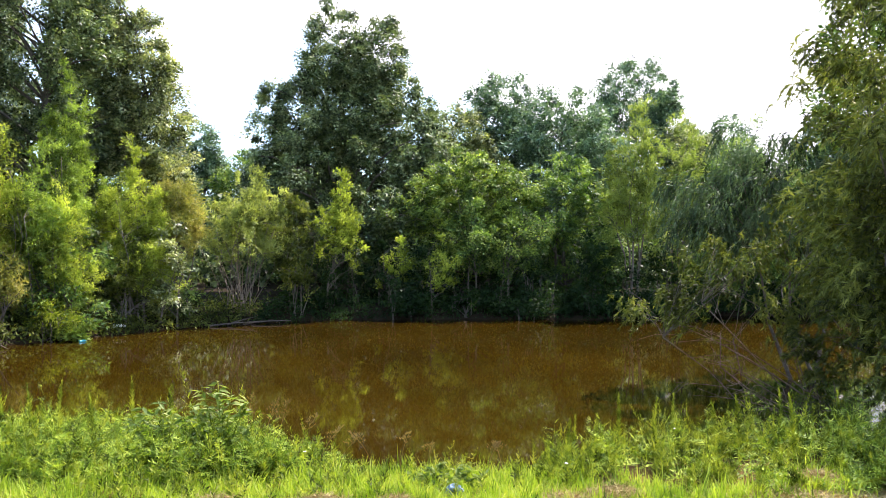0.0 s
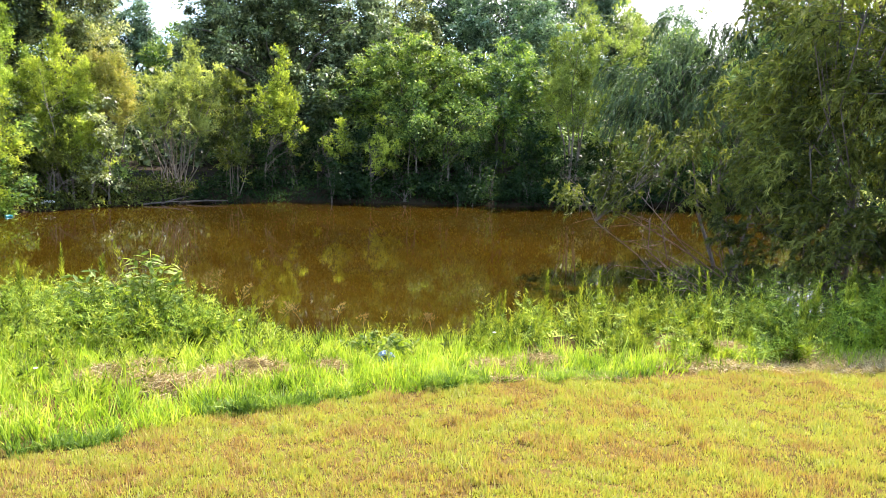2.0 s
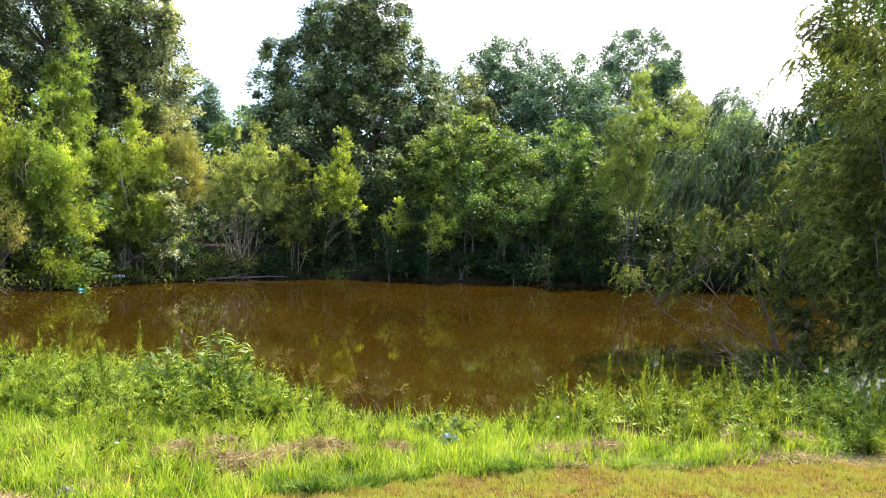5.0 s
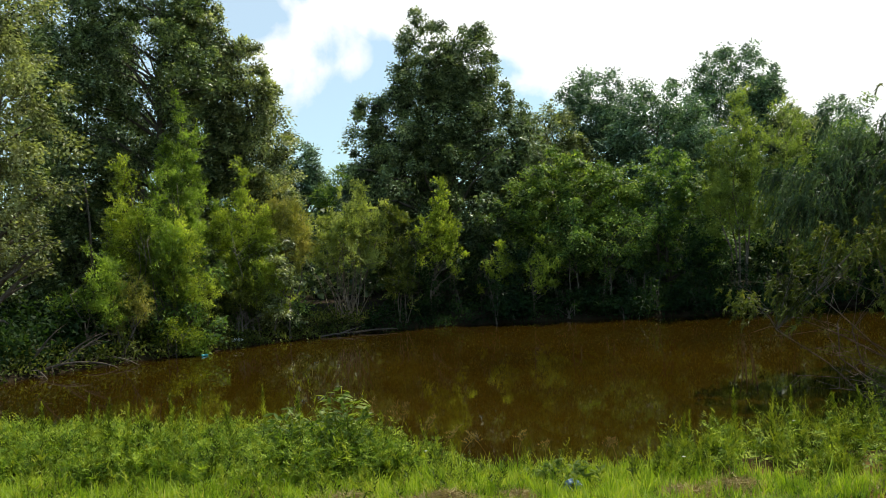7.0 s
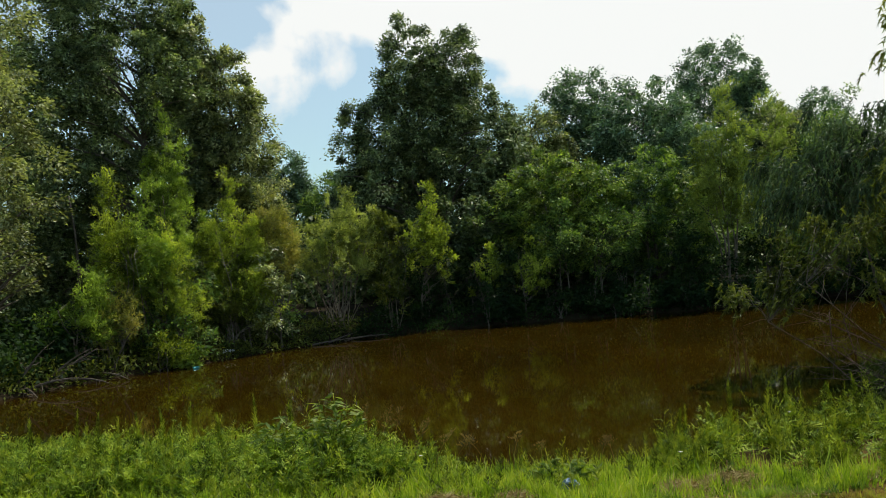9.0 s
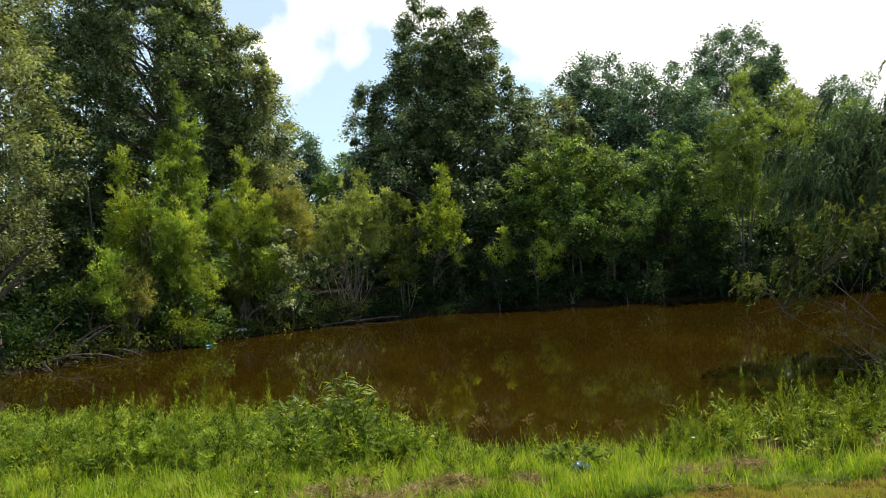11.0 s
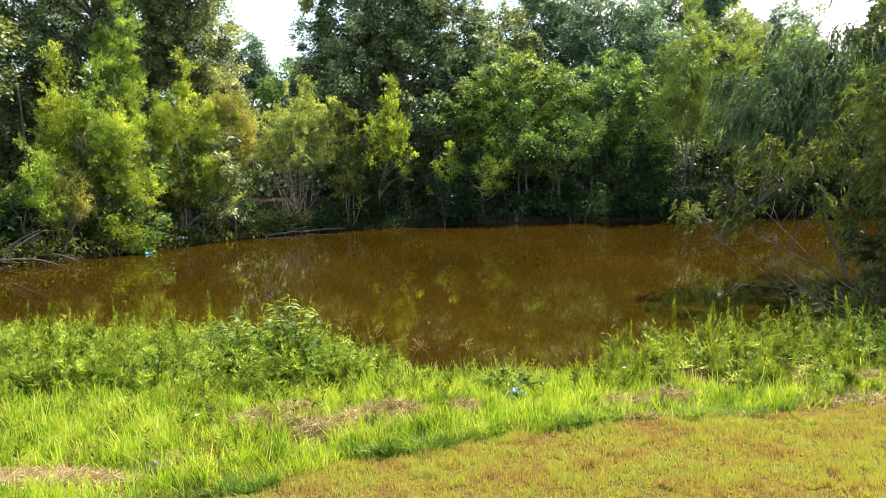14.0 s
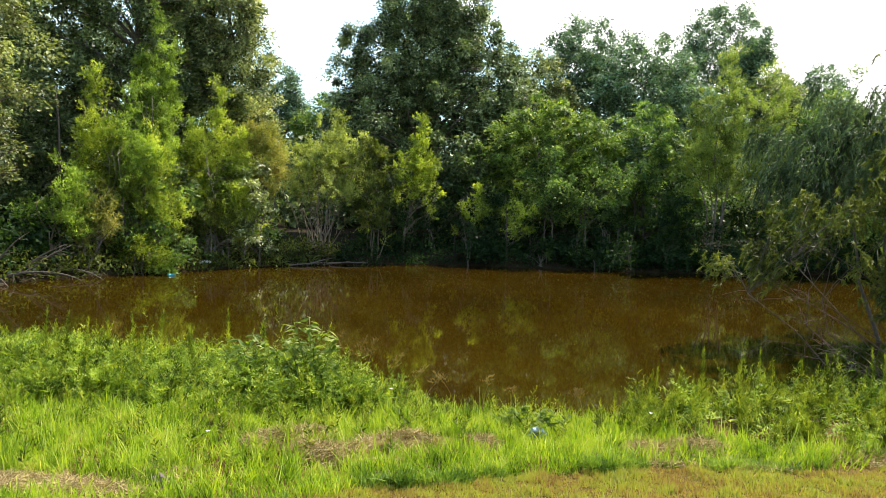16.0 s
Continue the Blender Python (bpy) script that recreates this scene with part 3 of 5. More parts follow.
def willow(name, label, x, y, lobes, mat, bark=BARK, leaf=(0.16, 0.036), strands=9, drop=0.9, per=26, density=1.3, trunk_r=0.1, stems=3, seed=1, lean=(0, 0), hollow=0.2, level=0.0, spreads=0.16):
    """A willow: several leaning stems, limbs, and hanging shoots set with narrow leaves."""
    rng = np.random.default_rng(seed)
    foot = float(ground_z(x, y)) - 0.08
    root = thing(name, (x, y, foot), label, "tree", "willows by the pond")
    centres = spray_points(rng, [(dx, dy, low - foot, high - foot, r, kind) for dx, dy, low, high, r, kind in lobes], density, hollow)
    top = max(high for *_, high, _, _ in lobes) - foot
    pieces, spines = [], []
    middle = np.array([[dx, dy] for dx, dy, *_ in lobes]).mean(0)
    for s in range(stems):
        u = np.linspace(0, 1, 9)
        aim = 0.82 * np.array(lobes[s % len(lobes)][:2]) + rng.normal(0, spreads * top, 2) * 0.5
        tall = lobes[s % len(lobes)][3] - foot
        wob = rng.normal(0, 0.03 * top, (4, 2))
        xy = rng.normal(0, 0.18, 2) + np.outer(u**1.2, aim) + np.stack([np.interp(u, np.linspace(0, 1, 5), np.r_[0, wob[:, k]]) for k in (0, 1)], 1)
        spine = np.stack([xy[:, 0], xy[:, 1], u * tall * 0.7], 1)
        thick = trunk_r * (1.03 - u) ** 0.8
        pieces.append(tubes(spine[None], np.maximum(thick, 0.012)[None], 8))
        spines.append((spine, thick))
    paths, radii, limb_of = [], [], []
    for c in centres[rng.permutation(len(centres))[:110]]:
        gaps = [np.linalg.norm(s[:, :2] - c[:2], axis=1).min() for s, _ in spines]
        limb_of.append(int(np.argmin(gaps)))
        spine, thick = spines[limb_of[-1]]
        reach = min(gaps)
        z = np.clip(c[2] - reach * rng.uniform(0.2, 0.8) - 0.1, spine[1, 2], spine[-1, 2])
        at = np.array([np.interp(z, spine[:, 2], spine[:, k]) for k in range(3)])
        u = np.linspace(0, 1, 6)[:, None]
        line = at + (c - at) * u + np.array([0, 0, 1.0]) * (0.16 * reach * np.sin(u * np.pi)) + rng.normal(0, 0.03, (6, 3)) * reach * np.sin(u * np.pi)
        paths.append(line)
        radii.append(np.maximum(np.interp(z, spine[:, 2], thick) * 0.4 * (1 - 0.88 * u[:, 0]), 0.006))
    paths, radii, limb_of = np.array(paths), np.array(radii), np.array(limb_of)
    for s in range(stems):
        mine = [pieces[s]] + ([tubes(paths[limb_of == s], radii[limb_of == s], 5)] if (limb_of == s).any() else [])
        v, f = merged(*mine)
        child("stem", raw_mesh("stem", v, f, bark, True), root)
    # hanging shoots
    own = np.repeat(np.arange(len(centres)), rng.poisson(strands, len(centres)))
    n = len(own)
    start = centres[own] + rng.normal(0, 0.17, (n, 3))
    away = unit(unit((centres[own] - [*middle, 0]) * [1, 1, 0]) * 0.7 + rng.normal(0, 0.6, (n, 3)))
    away[:, 2] = np.abs(away[:, 2]) * 0.4 + level
    long = drop * rng.uniform(0.5, 1.3, n)[:, None]
    k = np.linspace(0, 1, 5)
    sag = np.array([0, 0, -1.0])
    shoots = start[:, None] + away[:, None] * (long * 0.6)[:, None] * k[None, :, None] + sag * long[:, None] * (k**2)[None, :, None] * (1 - level)
    thin = rng.permutation(n)[: n // 3]
    v, q, c = tubes(shoots[thin], np.tile(np.linspace(0.006, 0.002, 5), (len(thin), 1)), 3)
    tagged(child("twig_spray", raw_mesh("twig_spray", v, [q, c], bark, True), root), kind="stuff")
    u = rng.random((n, per))
    p = start[:, None] + away[:, None] * (long * 0.6)[:, None] * u[..., None] + sag * long[:, None] * (u**2)[..., None] * (1 - level)
    along = unit(away[:, None] * 0.6 + sag * 2 * u[..., None] * (1 - level))
    p, along = p.reshape(-1, 3), along.reshape(-1, 3)
    p[:, 2] = np.maximum(p[:, 2], 0.1)
    d = unit(along + rng.normal(0, 0.5, p.shape) + [0, 0, -0.15])
    face = unit(rng.normal(0, 1, p.shape) + [0, 0, 0.6])
    size = leaf[0] * rng.uniform(0.6, 1.25, len(p))
    v, q = leaflets(p, d, face, size, size * leaf[1] / leaf[0])
    child("crown", raw_mesh("crown", v, [q], mat), root)
    return root


# the wood beyond the pond, tall trees first
tree("oak_tree", "tall dense dark oak with a ragged double top", "tree", -6.2, 46, [
    (-0.3, 0, 11.3, 16.4, 2.0, "dome"), (2.4, 0.3, 10.5, 15.5, 1.8, "dome"), (0.4, 0, 6.5, 13.9, 2.7, "column"), (3.1, 0, 5, 12.8, 2.5, "dome"), (-3.7, -1, 3.5, 11.5, 1.6, "dome"), (-2.3, -0.3, 4.5, 12.3, 1.9, "dome"), (4.5, -0.3, 3, 11.2, 1.7, "dome"), (0.9, 0.6, 8.5, 14.0, 2.2, "oval"),
    (1.0, 0.8, 3, 11.5, 3.4, "oval"), (-0.8, -2, 1.5, 9.6, 3.8, "oval"), (3.0, -2, 1.0, 9.0, 3.2, "oval"), (5.0, -1, 1, 8.5, 2.2, "oval")], DARK_OAK, trunk_r=0.35, seed=11, rag=0.3, simple=True, leaf=(0.18, 0.145), per=135, size=0.62, density=2.0, hollow=0.55)
tree("oak_tree", "very tall dark oak with sky showing through its crown", "tree", -18.6, 37, [
    (-0.2, 0, 4, 18.6, 3.6, "oval"), (1.5, 1, 5, 17.5, 2.0, "dome"), (-3.8, 0, 4, 18.2, 3.0, "oval"), (-2, 2, 1, 9, 3.5, "oval")], DARK_OAK, trunk_r=0.34, seed=12, rag=0.4, simple=True, leaf=(0.18, 0.145), per=125, size=0.66, density=2.3, hollow=0.4)
tree("oak_tree", "tall oak with leaves coloured as sunlit above the shrubs", "tree", -14.6, 38.5, [
    (0.1, 0, 3, 14.0, 1.8, "dome"), (-1.9, 0, 6, 16.2, 1.7, "dome"), (1.1, -0.5, 2, 10.8, 1.5, "oval"), (0.2, 0, 0, 7, 2.6, "oval")], SUNLIT_OAK, trunk_r=0.26, seed=13, rag=0.4, simple=True, leaf=(0.175, 0.14), per=130, size=0.6, density=2.2, hollow=0.4)
tree("maple_tree", "tall pale-leaved tree at the water's edge", "tree", -18.25, 24.3, [
    (0.8, 0, 2.5, 14.5, 1.9, "oval"), (-1.4, 0, 2.5, 15, 2.4, "oval"), (2.6, 0, 5.2, 7.3, 0.85, "oval"), (1.35, -0.1, 2.6, 7.5, 1.4, "oval"), (0.1, 0, 0.6, 4, 1.6, "oval"), (2.1, 0.7, 1.3, 3.0, 0.8, "oval")], PALE_MAPLE, BARK, leaf=(0.15, 0.095), per=150, size=0.6, density=1.5, trunk_r=0.2, seed=14)
# those whose crowns stand against the sky
CROWNS = {(-12.6, 57), (-9, 52), (0.6, 51), (-19, 60), (-15.3, 58), (3.2, 54), (6.6, 49), (13.5, 60), (21, 62), (16.4, 57), (19.0, 56), (26, 58)}
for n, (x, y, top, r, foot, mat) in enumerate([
        (-19, 60, 12.2, 2.0, 3, HAZY_GREEN), (-15.3, 58, 9.4, 2.2, 2, FRESH), (-12.6, 57, 8.2, 2.2, 2, HAZY_GREEN), (-22.5, 58, 11.5, 2.6, 2, HAZY_GREEN), (3.2, 54, 14.4, 2.9, 3, HAZY_GREEN), (6.6, 49, 12.5, 3.3, 2, HAZY_GREEN),
        (13.5, 60, 16.4, 3.6, 4, HAZY_GREEN), (21, 62, 12.8, 2.4, 3, HAZY_GREEN), (16.4, 57, 11.2, 2.4, 2, SUNLIT_OAK), (19.0, 56, 10.2, 2.4, 2, HAZY_GREEN), (-26, 42, 17, 4, 2, DARK_OAK),
        (-24, 31, 16, 3.4, 2, DARK_OAK), (26, 58, 11.5, 3, 2, HAZY_GREEN), (10.5, 52, 10.0, 2.6, 2, HAZY_GREEN), (31, 50, 12, 3.6, 2, SUNLIT_OAK), (-23.5, 27.5, 9, 3.0, 0.5, DARK_OAK), (-22, 34, 8, 2.6, 0.5, DARK_OAK), (9.4, 53, 12.0, 2.6, 2, HAZY_GREEN), (0.6, 51, 11.6, 2.4, 2, SUNLIT_OAK), (-9, 52, 9.5, 2.6, 1.5, DARK_OAK)]):
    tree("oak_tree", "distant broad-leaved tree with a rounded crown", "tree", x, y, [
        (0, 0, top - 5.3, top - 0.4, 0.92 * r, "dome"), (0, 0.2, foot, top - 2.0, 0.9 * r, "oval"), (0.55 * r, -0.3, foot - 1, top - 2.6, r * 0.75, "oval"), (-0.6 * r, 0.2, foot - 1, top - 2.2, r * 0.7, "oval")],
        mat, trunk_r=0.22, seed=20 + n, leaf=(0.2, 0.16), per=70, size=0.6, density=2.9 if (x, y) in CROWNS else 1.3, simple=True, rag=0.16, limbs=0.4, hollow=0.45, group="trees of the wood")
# middle ground
tree("sweetgum_tree", "bright green broad tree on the far bank", "tree", 1.2, 41.5, [
    (0, 0, 0.8, 7.4, 2.6, "dome"), (1.7, 0, 1, 6.9, 1.7, "dome"), (-1.9, 0, 1, 6.6, 1.8, "oval"), (-0.9, 1.4, 4, 9.8, 1.2, "dome")], GUM, trunk_r=0.11, seed=41, stems=3, density=2.3, leaf=(0.18, 0.14), per=110, size=0.66, simple=True, flat=0.36, droop=0.4)
tree("sweetgum_tree", "fresh green tree leaning from the wood's edge", "tree", 6.0, 42.5, [
    (0, 0, 0.2, 7.5, 2.3, "oval"), (1.8, 0, 0, 6.2, 1.8, "oval"), (-1.3, -0.6, 0, 5.5, 1.7, "oval")], FRESH, trunk_r=0.11, seed=42, stems=2, density=2.2, leaf=(0.18, 0.14), per=110, size=0.66, simple=True, flat=0.36, droop=0.4)
tree("willow_tree", "tall pale yellow-green willow with thin stems", "tree", 9.1, 40.4, [
    (0.35, 0, 3.4, 9.6, 0.8, "spire"), (-0.9, 0, 2.6, 7.6, 0.8, "spire"), (-0.2, -0.3, 2.4, 6.6, 0.8, "oval"), (0.9, 0.1, 2.6, 7.0, 0.7, "spire"), (-1.5, 0.2, 2.2, 6.2, 0.6, "spire")], PALE_WILLOW, PALE_BARK,
    leaf=(0.13, 0.06), per=110, size=0.34, density=4.6, simple=True, shoot=1.0, droop=0.0, trunk_r=0.06, seed=43, stems=5, fan=0.7)
# Presumed willows, mostly hidden, added to shade the far bank.
for x, y, top, seed in ((14.6, 41.2, 8.3, 45), (18.4, 41.0, 8.0, 46)):
    tree("willow_tree", "dense green willow added on the bank beyond the pond", "tree", x, y, [(0, 0, 0, top, 1.9, "dome"), (-1.2, 0, 0, top - 1.6, 1.6, "oval"), (1.3, 0, 0, top - 1.2, 1.7, "oval")],
         FRESH, leaf=(0.16, 0.11), per=110, size=0.46, density=2.4, simple=True, trunk_r=0.08, seed=seed, stems=4)
tree("willow_tree", "pale green willow with a rounded top", "tree", 11.4, 41, [
    (0, 0, 3, 8.7, 1.2, "dome"), (0.6, 0, 0.5, 6.8, 1.5, "oval"), (2.2, 0, 0.5, 6.6, 1.5, "oval")], PALE_WILLOW, PALE_BARK, leaf=(0.13, 0.06), per=110, size=0.36, density=3.6, simple=True, shoot=1.0, droop=0.0, trunk_r=0.06, seed=44, stems=4)
def plumes(seed, count, r, foot, top):
    """Upright plumes of different heights round a tree's middle, the tallest in the middle."""
    q = np.random.default_rng(seed)
    tall = top - foot
    lobes = [(0.0, 0.0, foot + 0.2 * tall, top, 0.46 * r, "spire")]
    for k in range(count):
        a, out = k * 2.4 + q.normal(0, 0.3), r * (0.35 + 0.65 * q.random())
        high = foot + tall * (0.95 - 0.5 * out / r * q.uniform(0.6, 1.2))
        lobes.append((out * math.cos(a), 0.7 * out * math.sin(a), foot + q.uniform(0, 0.25) * tall, high, r * q.uniform(0.28, 0.5), ("spire", "dome", "oval")[k % 3]))
    return lobes


for n, (x, y, top, r, foot, mat, label) in enumerate([
        (-15.8, 33.9, 9.9, 1.6, 2.2, GREEN_WILLOW, "tall slender willow with fresh green plumes"), (-16.6, 30.2, 6.9, 1.0, 0.9, YELLOW_GREEN, "slender willow with sunlit yellow-green leaves"),
        (-15.3, 30.5, 6.3, 1.1, 0.5, GREEN_WILLOW, "slender willow with fresh green plumes"), (-14.5, 30.7, 4.7, 1.0, 0.3, YELLOW_GREEN, "young willow with sunlit yellow-green leaves"),
        (-13.0, 33.7, 6.8, 1.15, 0.6, YELLOW_GREEN, "slender willow with sunlit yellow-green leaves"), (-11.6, 34.8, 5.9, 1.2, 1.8, OCHRE, "willow with yellowing ochre leaves at its top"), (-12.2, 33.4, 4.2, 0.9, 0.2, YELLOW_GREEN, "low willow with pale yellow-green leaves"),
        (-16.7, 28.3, 3.3, 1.2, 0.0, GREEN_WILLOW, "low green willow leaning over the bank"), (-15.9, 28.9, 2.6, 1.0, -0.2, OCHRE, "low willow with yellowing leaves"), (-12.9, 32.7, 2.4, 1.0, -0.2, OLIVE, "low olive willow at the water's edge")]):
    tree("willow_tree", label, "tree", x, y, plumes(570 + n, 8, r, foot, top), mat, PALE_BARK, leaf=(0.14, 0.055), per=80, size=0.31, density=5.6, simple=True, trunk_r=0.045, seed=50 + n, stems=5, droop=0.0, rag=0.9, hollow=0.2, shoot=0.9, group="willows on the left bank")
tree("willow_shrub", "wide olive willow bush with bare grey stems at its foot", "shrub", -9.4, 36.9, [
    (0.6, 0, 2.2, 5.6, 1.2, "spire"), (-0.6, 0, 1.8, 4.6, 1.2, "dome"), (1.5, 0, 1.9, 4.4, 0.9, "dome"), (0.2, -0.4, 1.7, 3.9, 1.6, "oval"), (-1.3, -0.2, 1.3, 3.4, 0.8, "oval"), (1.7, -0.3, 1.3, 3.0, 0.7, "oval")], BUSH_LEAF, TAN_BARK,
    leaf=(0.14, 0.07), per=100, size=0.32, density=4.4, simple=True, trunk_r=0.02, seed=61, stems=28, fan=1.9, shoot=0.9, droop=0.0)
tree("willow_shrub", "small willow bush beside a wider one", "shrub", -7.0, 37.4, [(0, 0, 0.0, 4.9, 0.75, "spire"), (0.1, 0, -0.4, 2.2, 0.7, "oval")], OLIVE, PALE_BARK, leaf=(0.14, 0.085), per=110, size=0.32, density=4.0, simple=True, trunk_r=0.022, seed=62, stems=4, shoot=0.9, droop=0.0)
tree("sapling", "young bright yellow-green tree on a bare slender trunk", "tree", -5.72, 38.4, [(0.75, 0, 2.2, 5.95, 0.7, "spire"), (0.35, 0, 1.9, 4.9, 0.95, "oval"), (0.95, 0, 1.2, 3.6, 0.75, "oval"), (0.1, -0.2, 1.3, 2.6, 0.6, "oval")], YELLOW_GREEN, PALE_BARK, leaf=(0.13, 0.065), per=100, size=0.24, density=4.6, trunk_r=0.05, shoot=0.8, droop=0.0, seed=63, lean=(0.7, 0))
tree("sapling", "small pale sapling at the water's edge", "tree", -2.74, 38.9, [(0.42, 0, 1.1, 2.75, 0.45, "spire"), (0.2, 0, 0.2, 1.9, 0.75, "oval")], YELLOW_GREEN, PALE_BARK, leaf=(0.13, 0.065), per=110, size=0.3, density=3.2, trunk_r=0.035, shoot=0.8, droop=0.0, seed=64)
tree("sapling", "small yellow-green sapling at the water's edge", "tree", -0.72, 38.5, [(0.42, 0, 0.9, 2.9, 0.6, "spire"), (0.2, 0, 0.2, 1.7, 0.75, "oval")], YELLOW_GREEN, PALE_BARK, leaf=(0.13, 0.065), per=110, size=0.3, density=3.2, trunk_r=0.035, shoot=0.8, droop=0.0, seed=65)
tree("sapling", "light-leaved young tree with slender pale trunks", "tree", 2.95, 39.4, [(0.8, 0, 1.6, 4.6, 1.0, "dome"), (0.2, 0, 1.3, 3.3, 1.1, "oval")], FRESH, PALE_BARK, leaf=(0.14, 0.08), per=110, size=0.42, density=2.4, trunk_r=0.05, seed=66, stems=3, fan=0.35)
tree("sapling", "dark-leaved young tree on two pale trunks", "tree", 1.1, 39.4, [(0.3, 0, 1.6, 5.0, 1.1, "dome"), (0.5, 0.2, 1.3, 3.4, 1.3, "oval")], FRESH, PALE_BARK, leaf=(0.14, 0.09), per=110, size=0.45, density=2.2, trunk_r=0.05, seed=67, stems=2, fan=0.3)
for n, (x, y, top) in enumerate([(-2.4, 43.5, 7.6), (-3.4, 41.6, 5.4), (-0.9, 44.5, 8.6), (-16.4, 38.2, 5.2), (-20.3, 45.5, 7.6)]):
    tree("understorey_tree", "young dark-leaved tree in the shade of the wood", "tree", x, y, [(0, 0, 0.2, top, 1.7, "dome"), (0.5, 0.2, -0.2, top * 0.6, 1.9, "oval")], DARK_OAK, leaf=(0.215, 0.17), per=100, size=0.6, density=1.7, simple=True,
         trunk_r=0.07, seed=70 + n, group="young trees in the shade")
for n, (x, y, low, top, r, mat) in enumerate([(-14.1, 32.5, -0.5, 3.7, 0.85, SUNLIT_OAK), (-11.5, 33.7, -0.5, 3.7, 0.8, SUNLIT_OAK), (-13.75, 29.4, -0.9, 0.35, 0.62, GREEN_WILLOW)]):
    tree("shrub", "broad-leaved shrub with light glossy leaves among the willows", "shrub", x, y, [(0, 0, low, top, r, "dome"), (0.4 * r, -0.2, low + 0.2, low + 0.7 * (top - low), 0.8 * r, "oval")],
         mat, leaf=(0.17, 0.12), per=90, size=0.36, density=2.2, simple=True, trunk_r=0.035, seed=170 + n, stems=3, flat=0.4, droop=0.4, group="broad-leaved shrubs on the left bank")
# shaded shrubs along the far bank
rng = np.random.default_rng(5)
for n in range(58):
    u = n / 33 if n < 34 else (n - 34) / 23
    at = SHORE_LINE[int(18 + u * 54) if n < 34 else int(42 + u * 30)] + rng.normal(0, 0.25, 2)
    out = unit(at - np.array([0, 24.0]))
    at = at + out * (rng.uniform(1.2, 3.2) if n < 34 else rng.uniform(0.35, 0.8))
    top, r = (rng.uniform(1.0, 3.6), rng.uniform(0.9, 1.6)) if n < 34 else (rng.uniform(-0.1, 0.9), rng.uniform(0.8, 1.3))
    if n < 34 and -11.4 < at[0] < -7.4:
        continue  # the wide bush stands here
    # Right of x = -8 the leaf colour itself carries the bank's shade.
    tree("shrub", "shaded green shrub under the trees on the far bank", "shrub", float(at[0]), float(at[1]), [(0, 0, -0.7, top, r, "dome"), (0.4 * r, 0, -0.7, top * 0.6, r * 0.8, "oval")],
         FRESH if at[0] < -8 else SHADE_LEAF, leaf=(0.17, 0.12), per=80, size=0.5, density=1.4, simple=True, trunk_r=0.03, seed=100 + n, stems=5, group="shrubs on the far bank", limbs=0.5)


def far_woods():
    """The depth of the wood behind: a deep belt of foliage with no single trees to be told apart."""
    r = np.random.default_rng(77)
    n = 4200
    ang = np.radians(r.uniform(-52, 52, n))
    dist = r.uniform(50, 78, n)
    x, y = dist * np.sin(ang), dist * np.cos(ang) * 0.9 + 4
    roof = 4.6 + 1.2 * wave(x, y, 7.0, 3.0)
    z = r.random(n) ** 1.5 * roof
    own = np.repeat(np.arange(n), 24)
    p = np.stack([x, y, z], 1)[own] + r.normal(0, 0.8, (len(own), 3))
    v, q = leaflets(p, r.normal(0, 1, p.shape) + [0, 0, -0.3], r.normal(0, 1.0, p.shape) + [0, -0.4, 0.5], r.uniform(0.3, 0.55, len(p)), r.uniform(0.26, 0.45, len(p)))
    tagged(child("far_woods", raw_mesh("far_woods", v, [q], DARK_OAK)), "dark green depth of the wood behind the nearer trees", "woods", kind="stuff")


def undergrowth():
    """Low plants along the far and left banks, down to the water."""
    r = np.random.default_rng(78)
    n = 3600
    at = SHORE_LINE[r.integers(2, 84, n)] + r.normal(0, 0.6, (n, 2))
    at = at + unit(at - np.array([0, 24.0])) * (np.abs(r.normal(0, 2.0, (n, 1))) * (r.random((n, 1)) > 0.4))
    d = shore_distance(at[:, 0], at[:, 1])
    at = at[d > -0.1]
    z = np.maximum(WATER_Z, ground_z(at[:, 0], at[:, 1]))
    own = np.repeat(np.arange(len(at)), 12)
    tall = (r.uniform(0.15, 0.75, len(at)) * (1 + 0.7 * wave(at[:, 0], at[:, 1], 0.8, 5.0)))[own]
    p = np.stack([at[own, 0], at[own, 1], z[own]], 1) + r.normal(0, 0.22, (len(own), 3)) * [1, 1, 0] + np.stack([0 * tall, 0 * tall, tall * r.random(len(own))], 1)
    v, q = blades(p, r.normal(0, 0.7, p.shape) + [0, 0, 0.2], r.normal(0, 0.5, p.shape) + [0, 0, 1], r.uniform(0.1, 0.22, len(p)), r.uniform(0.04, 0.1, len(p)))
    # Both leaf colours have shade in them, deeper on the far bank.
    for mat, pick, label in ((SHADED_WILLOW, p[:, 0] < -8.5, "olive green leafy plants along the left bank"), (SHADE_LEAF, p[:, 0] >= -8.5, "low leafy undergrowth along the shaded bank")):
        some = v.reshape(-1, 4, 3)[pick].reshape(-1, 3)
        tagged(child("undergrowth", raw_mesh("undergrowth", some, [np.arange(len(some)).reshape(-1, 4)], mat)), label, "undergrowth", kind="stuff")


